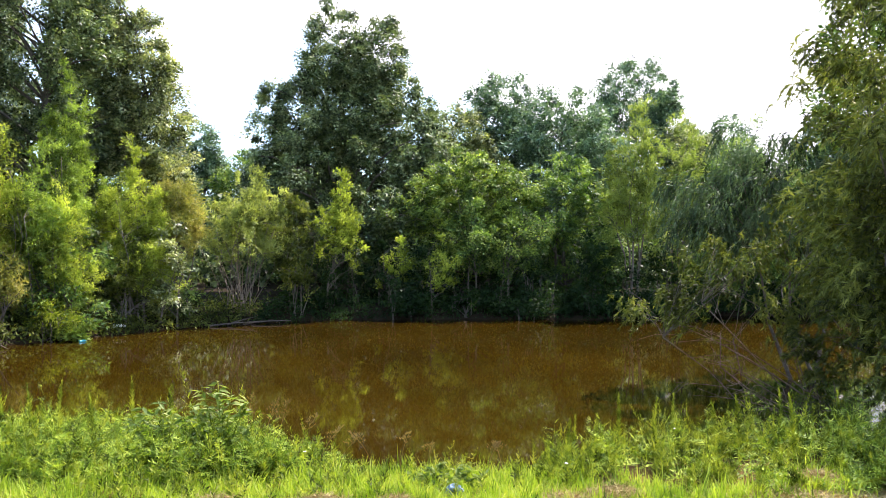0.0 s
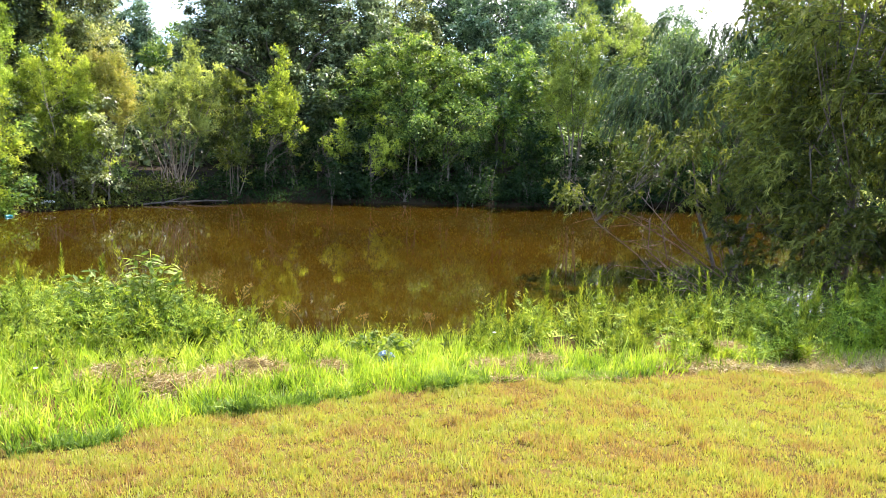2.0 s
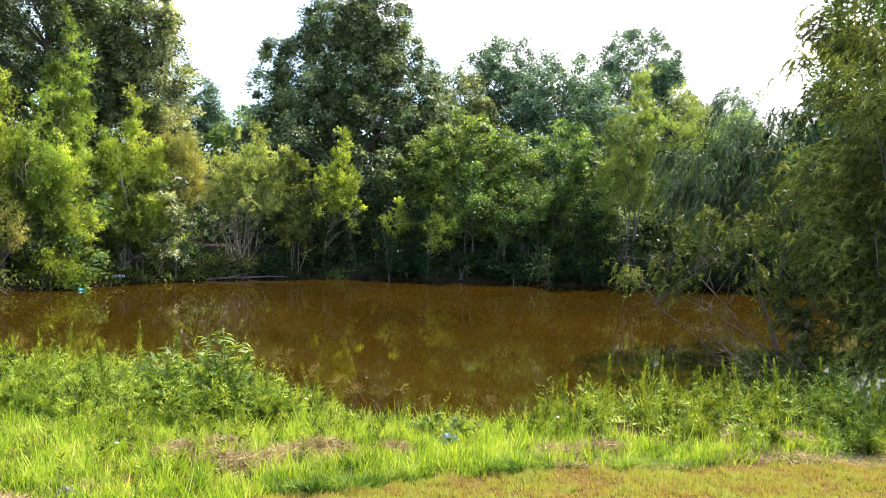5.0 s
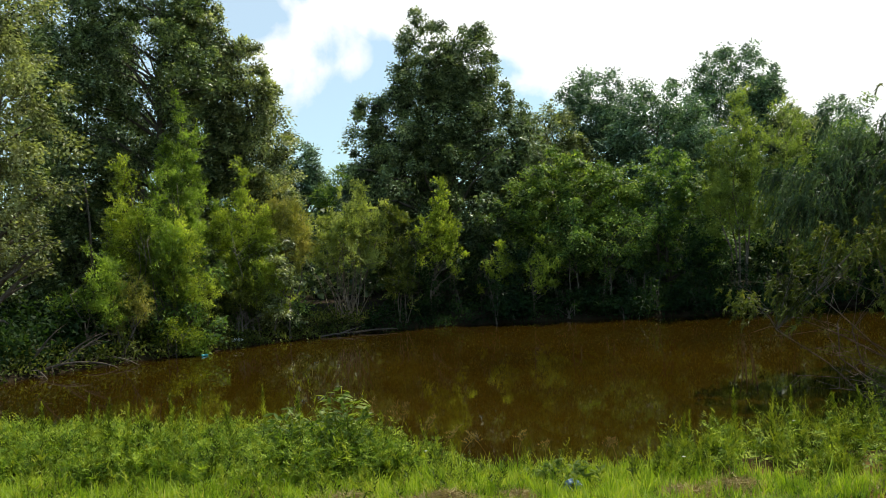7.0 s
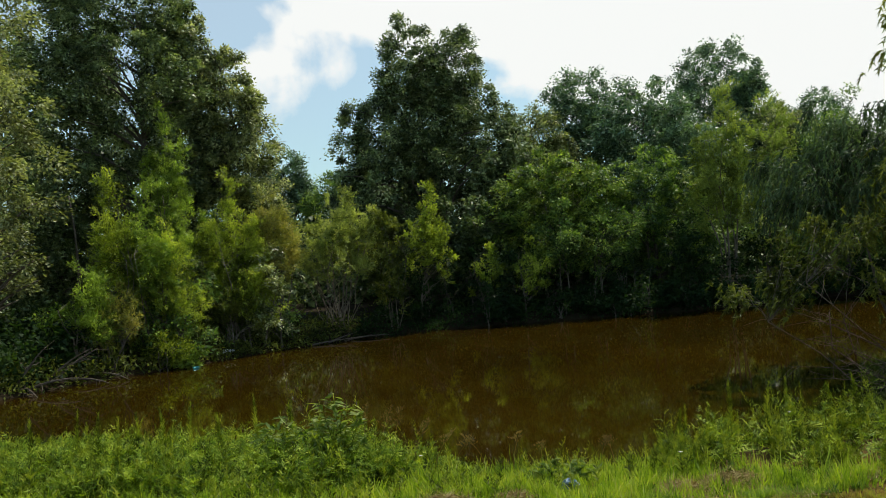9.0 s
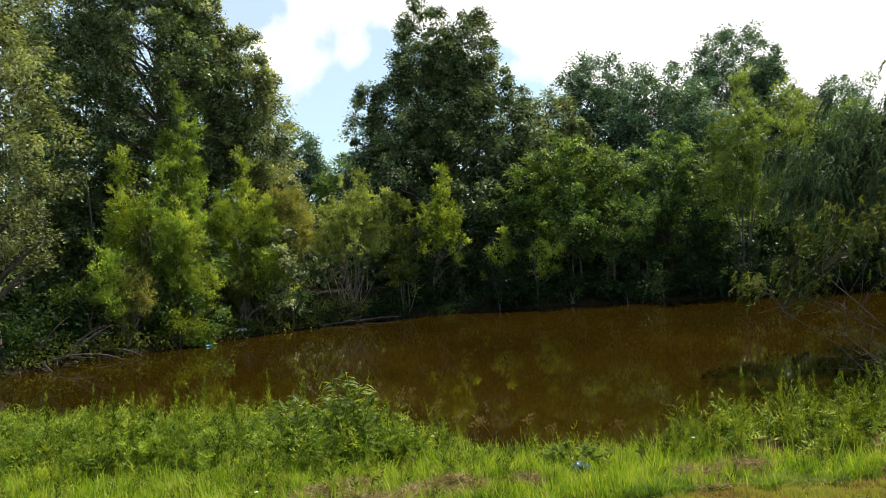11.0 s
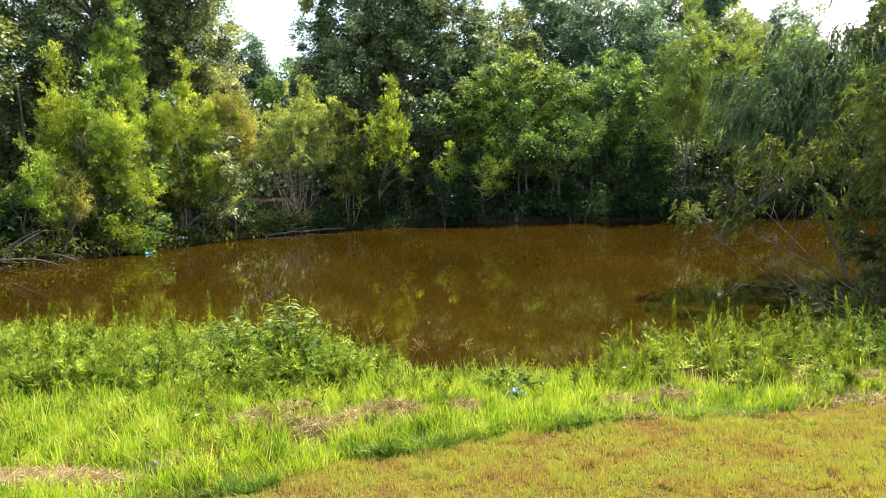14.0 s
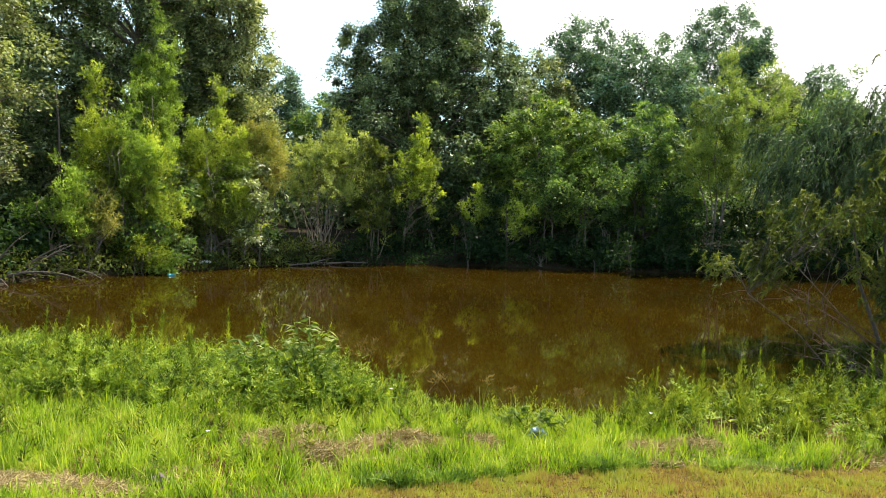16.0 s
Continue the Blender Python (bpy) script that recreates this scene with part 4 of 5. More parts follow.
def left_thicket():
    """Brush that fills the left bank under the tall trees."""
    r = np.random.default_rng(79)
    n = 1500
    x, y = r.uniform(-27, -16.5, n), r.uniform(22, 36, n)
    keep = shore_distance(x, y) > 0.4
    x, y = x[keep], y[keep]
    own = np.repeat(np.arange(len(x)), 26)
    tall = (0.6 + 1.6 * r.random(len(x)) ** 2)[own]
    p = np.stack([x, y, ground_z(x, y)], 1)[own] + r.normal(0, 0.3, (len(own), 3)) * [1, 1, 0] + np.stack([0 * tall, 0 * tall, tall * r.random(len(own))], 1)
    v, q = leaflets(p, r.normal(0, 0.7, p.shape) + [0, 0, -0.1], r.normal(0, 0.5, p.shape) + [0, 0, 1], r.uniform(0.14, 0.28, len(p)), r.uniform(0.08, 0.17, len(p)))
    tagged(child("brush", raw_mesh("brush", v, [q], SHADE_LEAF)), "leafy brush coloured as in shade under the trees of the left bank", "undergrowth", kind="stuff")


far_woods()
undergrowth()
left_thicket()

# the willows that overhang the water on the near right
willow("weeping_willow", "big grey-green weeping willow overhanging the pond", 9.6, 21.5, [
    (-1.7, 0.2, 2.8, 5.6, 1.7, "dome"), (0.2, 0.5, 2.6, 6.0, 2.0, "dome"), (2.2, 0, 2.2, 5.8, 2.1, "dome"), (-2.5, -0.3, 2.5, 4.3, 0.9, "dome")], GREY_WILLOW, leaf=(0.125, 0.028), drop=0.75, per=34, strands=17, density=2.6, seed=201, trunk_r=0.07)
willow("willow_tree", "leaning willow with olive leaves and bare lower branches", 8.2, 17.4, [
    (-1.9, 0.9, 1.3, 2.9, 0.8, "dome"), (-3.05, 1.2, 0.7, 1.8, 0.6, "dome"), (-0.5, 0.2, 0.9, 3.3, 1.1, "dome"), (0.6, -0.2, 0.4, 4.2, 1.4, "dome"), (-2.6, 1.0, 0.9, 2.0, 0.6, "dome")],
    OLIVE, leaf=(0.12, 0.03), drop=0.36, per=24, strands=14, density=2.4, seed=202, level=0.3, stems=8, trunk_r=0.02)
# High lobes here and on the thicket, mostly unseen, shade the right bank.
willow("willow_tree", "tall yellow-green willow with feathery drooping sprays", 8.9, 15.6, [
    (-0.7, 0, 2.4, 7.4, 1.2, "dome"), (1.5, 0, 2, 10.6, 2.2, "dome"), (0.3, -0.2, 3, 6.6, 1.4, "oval"), (-0.7, -0.3, 1, 4.9, 1.2, "oval"), (0.9, -0.5, 0, 4.4, 1.8, "oval")], LIT_OLIVE, leaf=(0.13, 0.032), drop=0.6, per=26, strands=14, density=2.1, seed=203, level=0.4, stems=8, trunk_r=0.032)
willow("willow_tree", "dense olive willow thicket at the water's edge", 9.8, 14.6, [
    (-0.8, 0, 0.0, 3.9, 1.4, "dome"), (1.5, 0, 0, 9.2, 1.9, "dome"), (-1.7, 0.5, -0.5, 2.2, 1.2, "oval"), (0.4, -0.3, -0.4, 2.8, 1.7, "oval")], SHADED_WILLOW, leaf=(0.12, 0.03), drop=0.45, per=26, strands=14, density=2.2, seed=204, level=0.42, stems=9, trunk_r=0.02)
# Added mostly out of view to shade the weeds on the right.
willow("willow_tree", "spreading willow added beside the rough grass", 11.4, 11.7, [
    (0, 0, 0.3, 7.0, 2.2, "dome"), (-1.7, 0.6, 2.0, 6.6, 1.8, "dome"), (-1.6, -0.4, 0.2, 4.2, 1.6, "dome"), (1.0, -1.0, 0.2, 4.6, 1.8, "dome"), (-1.4, 2.4, 5.5, 9.6, 1.7, "dome")], SHADED_WILLOW, leaf=(0.15, 0.036), drop=0.6, per=22, density=2.0, seed=205, level=0.3, stems=5, trunk_r=0.08)
tree("oak_tree", "tall dark green tree behind the willows", "tree", 13.2, 22.5, [
    (0, 0, 4.0, 12.5, 2.6, "dome"), (-1.4, 0.2, 4.5, 9.6, 1.5, "dome"), (1.8, 0, 3, 11, 2.2, "oval")], FRESH, leaf=(0.14, 0.1), per=130, size=0.55, density=1.7, trunk_r=0.2, seed=206, rag=0.8)


# ---- near bank: grass and weeds ----
def lawn_edge(x):
    """How far out the mown grass reaches at x."""
    return np.interp(x, [-9, -4, -2.2, -1.5, -0.8, -0.15, 0.65, 1.8, 3, 4.25, 6, 12], [3.5, 5.4, 6.25, 6.65, 7.25, 7.55, 7.95, 8.35, 8.45, 8.7, 9.0, 9.8]) + 0.06 * np.sin(x * 5.1) + 0.04 * np.sin(x * 13.0)


def grass(name, label, pts, height, width, mat, lean=0.25, bend=0.45, steps=2, seed=1):
    r = np.random.default_rng(seed)
    n = len(pts)
    p = np.stack([pts[:, 0], pts[:, 1], ground_z(pts[:, 0], pts[:, 1]) - 0.01], 1)
    d = unit(r.normal(0, lean, (n, 3)) * [1, 1, 0] + [0, 0, 1])
    a = r.random(n) * 6.283
    b = np.stack([np.cos(a), np.sin(a), -0.35 + 0 * a], 1) * (bend * r.random(n) ** 1.5)[:, None]
    tall = height * r.uniform(0.5, 1.2, n) * (1 + 0.3 * wave(pts[:, 0], pts[:, 1], 0.3, 7.0) + 0.2 * wave(pts[:, 0], pts[:, 1], 0.1, 3.0))
    cell = np.sin(np.floor(pts[:, 0] / 0.17) * 12.9898 + np.floor(pts[:, 1] / 0.17) * 78.233) * 43758.5453
    tall = tall * (0.72 + 0.6 * (cell - np.floor(cell)) ** 2)
    v, q, t = stalks(p, d, b, tall, width * r.uniform(0.7, 1.3, n), steps)
    return tagged(child(name, raw_mesh(name, v, [q, t], mat)), label, "grass", kind="stuff")


def scatter(seed, n, x0, x1, y0, y1):
    r = np.random.default_rng(seed)
    return np.stack([r.uniform(x0, x1, n), r.uniform(y0, y1, n)], 1)


tufts = np.random.default_rng(309)
pts = np.repeat(scatter(301, 54000, -5, 8.5, 4.6, 9.6), 9, 0)
pts = pts + tufts.normal(0, 0.016, pts.shape)
pts = pts[(pts[:, 1] < lawn_edge(pts[:, 0])) & (np.abs(pts[:, 0] - 0.9) < 0.62 * pts[:, 1] + 0.4)]
grass("mown_lawn", "short mown lawn, yellow-green with reddish dry patches", pts, 0.07, 0.011, LAWN_GRASS, 0.3, 0.3, 1, 302)
# the same lawn goes on to the porch
pts = np.repeat(scatter(319, 24000, -7, 9, 1.5, 5.2), 6, 0) + np.random.default_rng(320).normal(0, 0.02, (144000, 2))
pts = pts[(pts[:, 1] > 1.9 + 0.17 * (pts[:, 0] - 0.57)) & (pts[:, 1] < lawn_edge(pts[:, 0])) & ((pts[:, 1] < 4.6) | (np.abs(pts[:, 0] - 0.9) >= 0.62 * pts[:, 1] + 0.4))]
grass("mown_lawn", "short mown lawn before the porch", pts, 0.07, 0.018, LAWN_GRASS, 0.3, 0.3, 1, 321)
tufts = np.random.default_rng(307)
pts = np.repeat(scatter(303, 15500, -9, 9, 5.0, 13.6), 14, 0)
pts = np.concatenate([pts + tufts.normal(0, 0.045, pts.shape), scatter(308, 62000, -9, 9, 5.0, 13.6)])
pts = pts[tufts.permutation(len(pts))]
d = shore_distance(pts[:, 0], pts[:, 1])
MOUNDS = [(-2.04, 8.19, 0.22), (-1.78, 8.68, 0.18), (-1.62, 8.02, 0.18), (-1.33, 7.93, 0.22), (-1.02, 8.2, 0.19), (-0.69, 8.5, 0.25), (-0.98, 8.42, 0.17), (0.01, 8.7, 0.14), (2.33, 9.2, 0.22), (1.75, 8.9, 0.17), (4.6, 9.6, 0.22), (5.4, 9.35, 0.25)]
bare = np.min([np.hypot(pts[:, 0] - x, (pts[:, 1] - y) * 1.3) / r for x, y, r in MOUNDS], 0)
keep = (pts[:, 1] > lawn_edge(pts[:, 0]) - 0.02) & (d > 0.05) & (bare > 0.9 + 0.5 * np.random.default_rng(306).random(len(pts))) & (np.abs(pts[:, 0] - 0.4) < 0.66 * pts[:, 1] + 0.8)
keep &= np.hypot((pts[:, 0] + 3.6) / 1.0, (pts[:, 1] - 6.72) / 0.17) > 0.75 + 0.5 * np.random.default_rng(310).random(len(pts))
# worn and dry where the lawn meets the weeds
worn = (pts[:, 1] - lawn_edge(pts[:, 0])) / np.interp(pts[:, 0], [1.5, 2.6, 4.0, 7.0], [0.02, 0.1, 0.4, 0.6])
keep &= worn > np.random.default_rng(318).random(len(pts)) * 1.3
keep &= ~((pts[:, 0] > 2.2) & (pts[:, 1] > lawn_edge(pts[:, 0]) + 1.15 + 0.3 * np.sin(pts[:, 0] * 3)))
pts = pts[keep]
grass("tall_grass", "long bright green grass on the pond's bank", pts[::3], 0.25, 0.0105, TALL_GRASS, 0.28, 0.65, 3, 304)
grass("short_bank_grass", "shorter yellow-green grass on the pond's bank", np.concatenate([pts[1::3], pts[2::3]]), 0.15, 0.0105, TALL_GRASS, 0.36, 0.6, 2, 305)

# thick tufts hanging over the edge of the mown lawn
pts = scatter(315, 1300, -4.5, 7.5, 0.0, 0.3)
pts = np.repeat(np.stack([pts[:, 0], lawn_edge(pts[:, 0]) - 0.02 + pts[:, 1] ** 1.4], 1), 16, 0)
pts = pts + np.random.default_rng(316).normal(0, 0.035, pts.shape)
pts = pts[(wave(pts[:, 0], pts[:, 1], 0.35, 2.5) > 0.05) & (pts[:, 0] < 3.4)]
grass("edge_grass", "dark green grass tufts hanging over the lawn's edge", pts, 0.17, 0.011, EDGE_GRASS, 0.4, 0.8, 3, 317)


def weeds(name, label, pts, height, leaf, leaves, mat, seed, spread=1.0, upward=0.35, feather=0, share=None):
    """Upright weeds: thin stems set with leaves all the way up, narrowing to a spire. feather: side leaflets on each leaf."""
    r = np.random.default_rng(seed)
    n = len(pts)
    foot = np.stack([pts[:, 0], pts[:, 1], ground_z(pts[:, 0], pts[:, 1]) - 0.02], 1)
    tall = height * r.uniform(0.6, 1.1, n) * (1 + 0.22 * wave(pts[:, 0], pts[:, 1], 0.5, seed) + 0.26 * wave(pts[:, 0], pts[:, 1], 0.17, seed + 3))
    if share is not None:
        tall = tall * share
    lean = r.normal(0, 0.16, (n, 3)) * [1, 1, 0]
    up = unit(lean + [0, 0, 1])
    sv, sq, st = stalks(foot, up, lean * 0.5, tall, np.full(n, 0.009), 3)
    u = (np.arange(leaves) + r.random((n, leaves))) / leaves
    a = np.arange(leaves) * 2.4 + r.random((n, 1)) * 6.28 + r.normal(0, 0.4, (n, leaves))
    root = foot[:, None] + up[:, None] * (tall[:, None] * (0.12 + 0.88 * u))[..., None] + (lean * 0.5)[:, None] * (tall[:, None] * u * u)[..., None]
    d = np.stack([np.cos(a), np.sin(a), upward + 0.9 * u**3 + r.normal(0, 0.25, a.shape)], -1)
    d = unit(d)
    size = leaf[0] * spread * (1.05 - 0.72 * u**1.5) * r.uniform(0.7, 1.25, u.shape)
    root, d, size = root.reshape(-1, 3), d.reshape(-1, 3), size.ravel()
    face = unit(np.array([0, 0, 1.0]) + r.normal(0, 0.35, d.shape))
    if feather:
        k = np.tile(np.linspace(0.15, 1.0, feather), len(root))
        own = np.repeat(np.arange(len(root)), feather)
        side = unit(np.cross(d, face))[own] * np.where(np.arange(len(own)) % 2, 1, -1)[:, None]
        root = root[own] + d[own] * (size[own] * k)[:, None] + [0, 0, -1] * (0.25 * size[own] * k * k)[:, None]
        d = unit(d[own] * 0.7 + side + r.normal(0, 0.2, side.shape))
        size, face = size[own] * 0.38 * (1.15 - 0.6 * k), face[own]
    lv, lq = leaflets(root, d, face, size, size * leaf[1] / leaf[0]) if feather else blades(root, d, face, size, size * leaf[1] / leaf[0], 0.06)
    v, f = merged((sv, sq, st), (lv, lq))
    return tagged(child(name, raw_mesh(name, v, f, mat)), label, "weeds", kind="stuff")


def tufted(seed, clumps, each, spread, *span):
    """Points gathered in clumps."""
    r = np.random.default_rng(seed)
    return np.repeat(scatter(seed + 1, clumps, *span), each, 0) + r.normal(0, spread, (clumps * each, 2))


# feathery weeds on the left bank
pts = tufted(311, 300, 6, 0.13, -9.5, -0.7, 8.9, 12.6)
d = shore_distance(pts[:, 0], pts[:, 1])
near = np.interp(pts[:, 0], [-9, -6, -4, -2.6, -1.7, -1.25, -0.9], [9.0, 9.15, 9.25, 9.35, 9.6, 10.2, 11.6])
clump = np.repeat(np.random.default_rng(314).uniform(0.68, 1.3, 300), 6)
keep = (d > 0.15) & (pts[:, 1] > near + 0.2 * wave(pts[:, 0], pts[:, 1], 0.4))
share = (clump * np.interp(pts[:, 0], [-6.5, -3.2], [0.74, 1.0]) * (0.8 + 0.24 * np.clip((pts[:, 1] - near) / 0.5, 0, 1)) * np.interp(pts[:, 1], [10.4, 11.6], [1, 0.75]) * np.interp(pts[:, 0], [-2.2, -1.0], [1, 0.72]))[keep]
pts = pts[keep]
weeds("ragweed_bank", "feathery bright green ragweed crowding the bank", pts, 0.64, (0.25, 0.08), 13, RAGWEED, 312, feather=7, share=share)
weeds("leafy_weeds", "narrow-leaved green weeds among the ragweed", pts[::2] + [0.06, 0.1], 0.74, (0.12, 0.03), 40, WEED, 313, upward=0.9, share=share[::2])
# sparse upright weeds in the long grass
pts = scatter(331, 420, -8, 1.6, 6.8, 12.2)
pts = pts[(pts[:, 1] > lawn_edge(pts[:, 0]) + 0.5 + 1.2 * np.random.default_rng(332).random(len(pts)))]
weeds("scattered_weeds", "sparse upright weeds in the long grass", pts, 0.42, (0.1, 0.03), 26, WEED, 333, upward=0.6)
# goldenrod and tall weeds on the right bank
pts = tufted(321, 270, 6, 0.11, 1.2, 9.5, 8.5, 13.4)
d = shore_distance(pts[:, 0], pts[:, 1])
near = lawn_edge(pts[:, 0]) + np.interp(pts[:, 0], [1.2, 2.2, 3.0, 4.0, 9.0], [1.3, 0.95, 0.75, 0.35, 0.3])
clump = np.repeat(np.random.default_rng(325).uniform(0.7, 1.3, 270), 6)
keep = (d > 0.15) & (pts[:, 1] > near + 0.15 * wave(pts[:, 0], pts[:, 1], 0.4)) & (pts[:, 0] > 1.3 + 0.3 * np.abs(pts[:, 1] - 10.6))
share = (clump * (0.42 + 0.6 * np.clip((pts[:, 1] - near) / 1.2, 0, 1)) * np.interp(pts[:, 0], [1.5, 2.6, 5, 8], [0.75, 1.0, 0.95, 1.05]))[keep]
pts = pts[keep]
feathery = np.random.default_rng(324).random(len(pts)) < np.interp(pts[:, 0], [1.5, 3.5, 6, 8], [0.15, 0.2, 0.5, 0.75])
weeds("goldenrod_bank", "crowded leafy green weeds and goldenrod on the bank", pts[~feathery], 0.66, (0.1, 0.021), 50, WEED, 322, upward=0.75, share=share[~feathery])
weeds("ragweed_bank", "feathery green ragweed among goldenrod", pts[feathery], 0.68, (0.28, 0.08), 11, RAGWEED, 323, feather=7, share=share[feathery])


# ---- single plants and small things on the near bank ----
def lone_weed(name, label, x, y, height, leaf, leaves, mat, seed, upward=0.5, lean=(0, 0), category="weed", group=""):
    """One weed that stands out: a stem and its leaves."""
    r = np.random.default_rng(seed)
    foot = float(ground_z(x, y)) - 0.02
    root = thing(name, (x, y, foot), label, category, group)
    u = np.linspace(0, 1, 6)
    spine = np.stack([lean[0] * u**2, lean[1] * u**2, u * height], 1)
    v, q, c = tubes(spine[None], np.linspace(0.008, 0.003, 6)[None], 5)
    child("stem", raw_mesh("stem", v, [q, c], mat, True), root)
    k = (np.arange(leaves) + r.random(leaves)) / leaves
    a = np.arange(leaves) * 2.4 + r.normal(0, 0.3, leaves)
    p = np.stack([np.interp(k, u, spine[:, i]) for i in range(3)], 1)
    p[:, 2] = height * (0.1 + 0.9 * k)
    d = unit(np.stack([np.cos(a), np.sin(a), upward + 1.2 * k**2 + r.normal(0, 0.2, leaves)], 1))
    size = leaf[0] * (1.1 - 0.75 * k**1.3) * r.uniform(0.75, 1.2, leaves)
    v, q = blades(p, d, unit(np.array([0, 0, 1.0]) + r.normal(0, 0.3, p.shape)), size, size * leaf[1] / leaf[0], 0.08)
    child("leaves", raw_mesh("leaves", v, [q], mat), root)
    return root


# leafy spires that rise over the weeds
for n, (x, y, h) in enumerate([(2.78, 11.4, 1.05), (2.05, 11.2, 0.85), (3.25, 11.5, 0.9), (3.55, 11.6, 1.0), (4.35, 11.3, 0.95), (4.7, 10.4, 0.95), (5.6, 11.2, 0.95), (6.3, 10.8, 0.9), (6.9, 11.1, 1.0), (2.4, 11.0, 0.8),
                               (5.1, 11.8, 1.0), (7.6, 11.3, 1.0), (3.9, 10.9, 0.85), (2.2, 11.6, 0.9)]):
    lone_weed("goldenrod", "tall leafy goldenrod spire rising over the weeds", x, y, h - 0.02, (0.125, 0.022), 110, WEED, 400 + n, 0.95, group="goldenrod on the bank", lean=(0.08 * math.sin(n), 0))
for n, (x, y, h) in enumerate([(-5.55, 10.3, 0.75), (-5.0, 10.4, 0.75), (-4.75, 10.6, 0.78), (-4.35, 10.5, 0.9), (-3.45, 10.6, 0.95), (-2.9, 10.5, 0.8), (-5.9, 10.4, 0.8), (-6.5, 10.3, 0.8), (-3.85, 10.4, 0.75), (-5.2, 10.2, 0.72)]):
    lone_weed("horseweed", "slim leafy horseweed stalk above the ragweed", x, y, h + 0.16, (0.14, 0.024), 96, WEED, 420 + n, 0.95, group="horseweed on the bank", lean=(0.06 * math.cos(n * 2), 0))


def pokeweed(x, y, height, seed):
    """A branching broad-leaved plant that stands over the ragweed."""
    r = np.random.default_rng(seed)
    foot = float(ground_z(x, y)) - 0.02
    root = thing("pokeweed", (x, y, foot), "broad-leaved pokeweed plant with pale leaf undersides", "weed")
    ends = np.array([(-0.25, 0, 0.95), (-0.08, 0.1, 1.0), (0.12, 0, 0.93), (0.3, 0.05, 0.8), (-0.38, -0.05, 0.78), (0.05, -0.15, 0.7), (0.42, 0, 0.62), (-0.2, 0.15, 0.7), (-0.5, 0.1, 0.6)]) * [1, 1, height]
    u = np.linspace(0, 1, 6)[None, :, None]
    lines = np.array([0, 0, 0.25 * height]) * np.sin(u * 1.57) + (ends[:, None] - [0, 0, 0.25 * height]) * u**1.5 + 0 * u
    for line in lines:
        v, q, c = tubes(line[None], np.linspace(0.012, 0.004, 6)[None], 5)
        child("stem", raw_mesh("stem", v, [q, c], WEED, True), root)
    own = np.repeat(np.arange(len(ends)), 30)
    k = 0.35 + 0.65 * r.random(len(own)) ** 0.7
    p = np.array([0, 0, 0.25 * height]) * np.sin(k * 1.57)[:, None] + (ends[own] - [0, 0, 0.25 * height]) * (k**1.5)[:, None]
    a = r.random(len(own)) * 6.28
    d = unit(np.stack([np.cos(a), np.sin(a), r.normal(-0.1, 0.4, len(own))], 1))
    size = r.uniform(0.11, 0.21, len(own)) * min(1, 0.4 + 0.6 * height)
    v, q = blades(p, d, unit(np.array([0, 0, 1.0]) + r.normal(0, 0.35, p.shape)), size, size * 0.4, 0.07)
    child("leaves", raw_mesh("leaves", v, [q], BROAD), root)


pokeweed(-2.2, 10.2, 1.14, 431)
pokeweed(-2.95, 10.3, 0.82, 432)
pokeweed(0.52, 9.7, 0.32, 433)


def seed_grass(x, y, height, seed, lean):
    """A seeding grass: thin culms that end in an open brown panicle."""
    r = np.random.default_rng(seed)
    foot = float(ground_z(x, y)) - 0.02
    root = thing("seed_grass", (x, y, foot), "thin seeding grass stalk with a brown panicle", "grass", "seeding grasses on the bank")
    u = np.linspace(0, 1, 7)
    spine = np.stack([lean * u**2.2, 0.05 * u, height * u - 0.12 * abs(lean) * u**3], 1)
    v, q, c = tubes(spine[None], np.linspace(0.006, 0.003, 7)[None], 4)
    child("stalk", raw_mesh("stalk", v, [q, c], SEED), root)
    k = 0.7 + 0.3 * r.random(46)
    p = np.stack([np.interp(k, u, spine[:, i]) for i in range(3)], 1)
    a = r.random(46) * 6.28
    out = (1.02 - k) * 0.42
    d = np.stack([np.cos(a), np.sin(a), 0.9 + 0 * a], 1)
    v, q = blades(p + unit(d) * (out * r.random(46))[:, None], d + [lean, 0, 0], r.normal(0, 1, p.shape), np.full(46, 0.045), np.full(46, 0.013))
    child("panicle", raw_mesh("panicle", v, [q], SEED), root)


for n, (x, y, h, lean) in enumerate([(-1.95, 10.3, 1.0, 0.08), (-1.6, 10.4, 0.95, 0.15), (-1.35, 10.4, 0.8, 0.25), (-0.45, 10.8, 0.62, -0.3), (-0.1, 10.7, 0.6, 0.12), (0.25, 10.8, 0.5, 0.05), (-1.8, 10.5, 0.95, 0.2),
                                     (1.0, 10.7, 0.5, 0.15), (-0.9, 10.7, 0.6, 0.3), (1.2, 10.8, 0.5, -0.1), (-1.1, 10.5, 0.7, 0.3)]):
    seed_grass(x, y, h, 440 + n, lean)


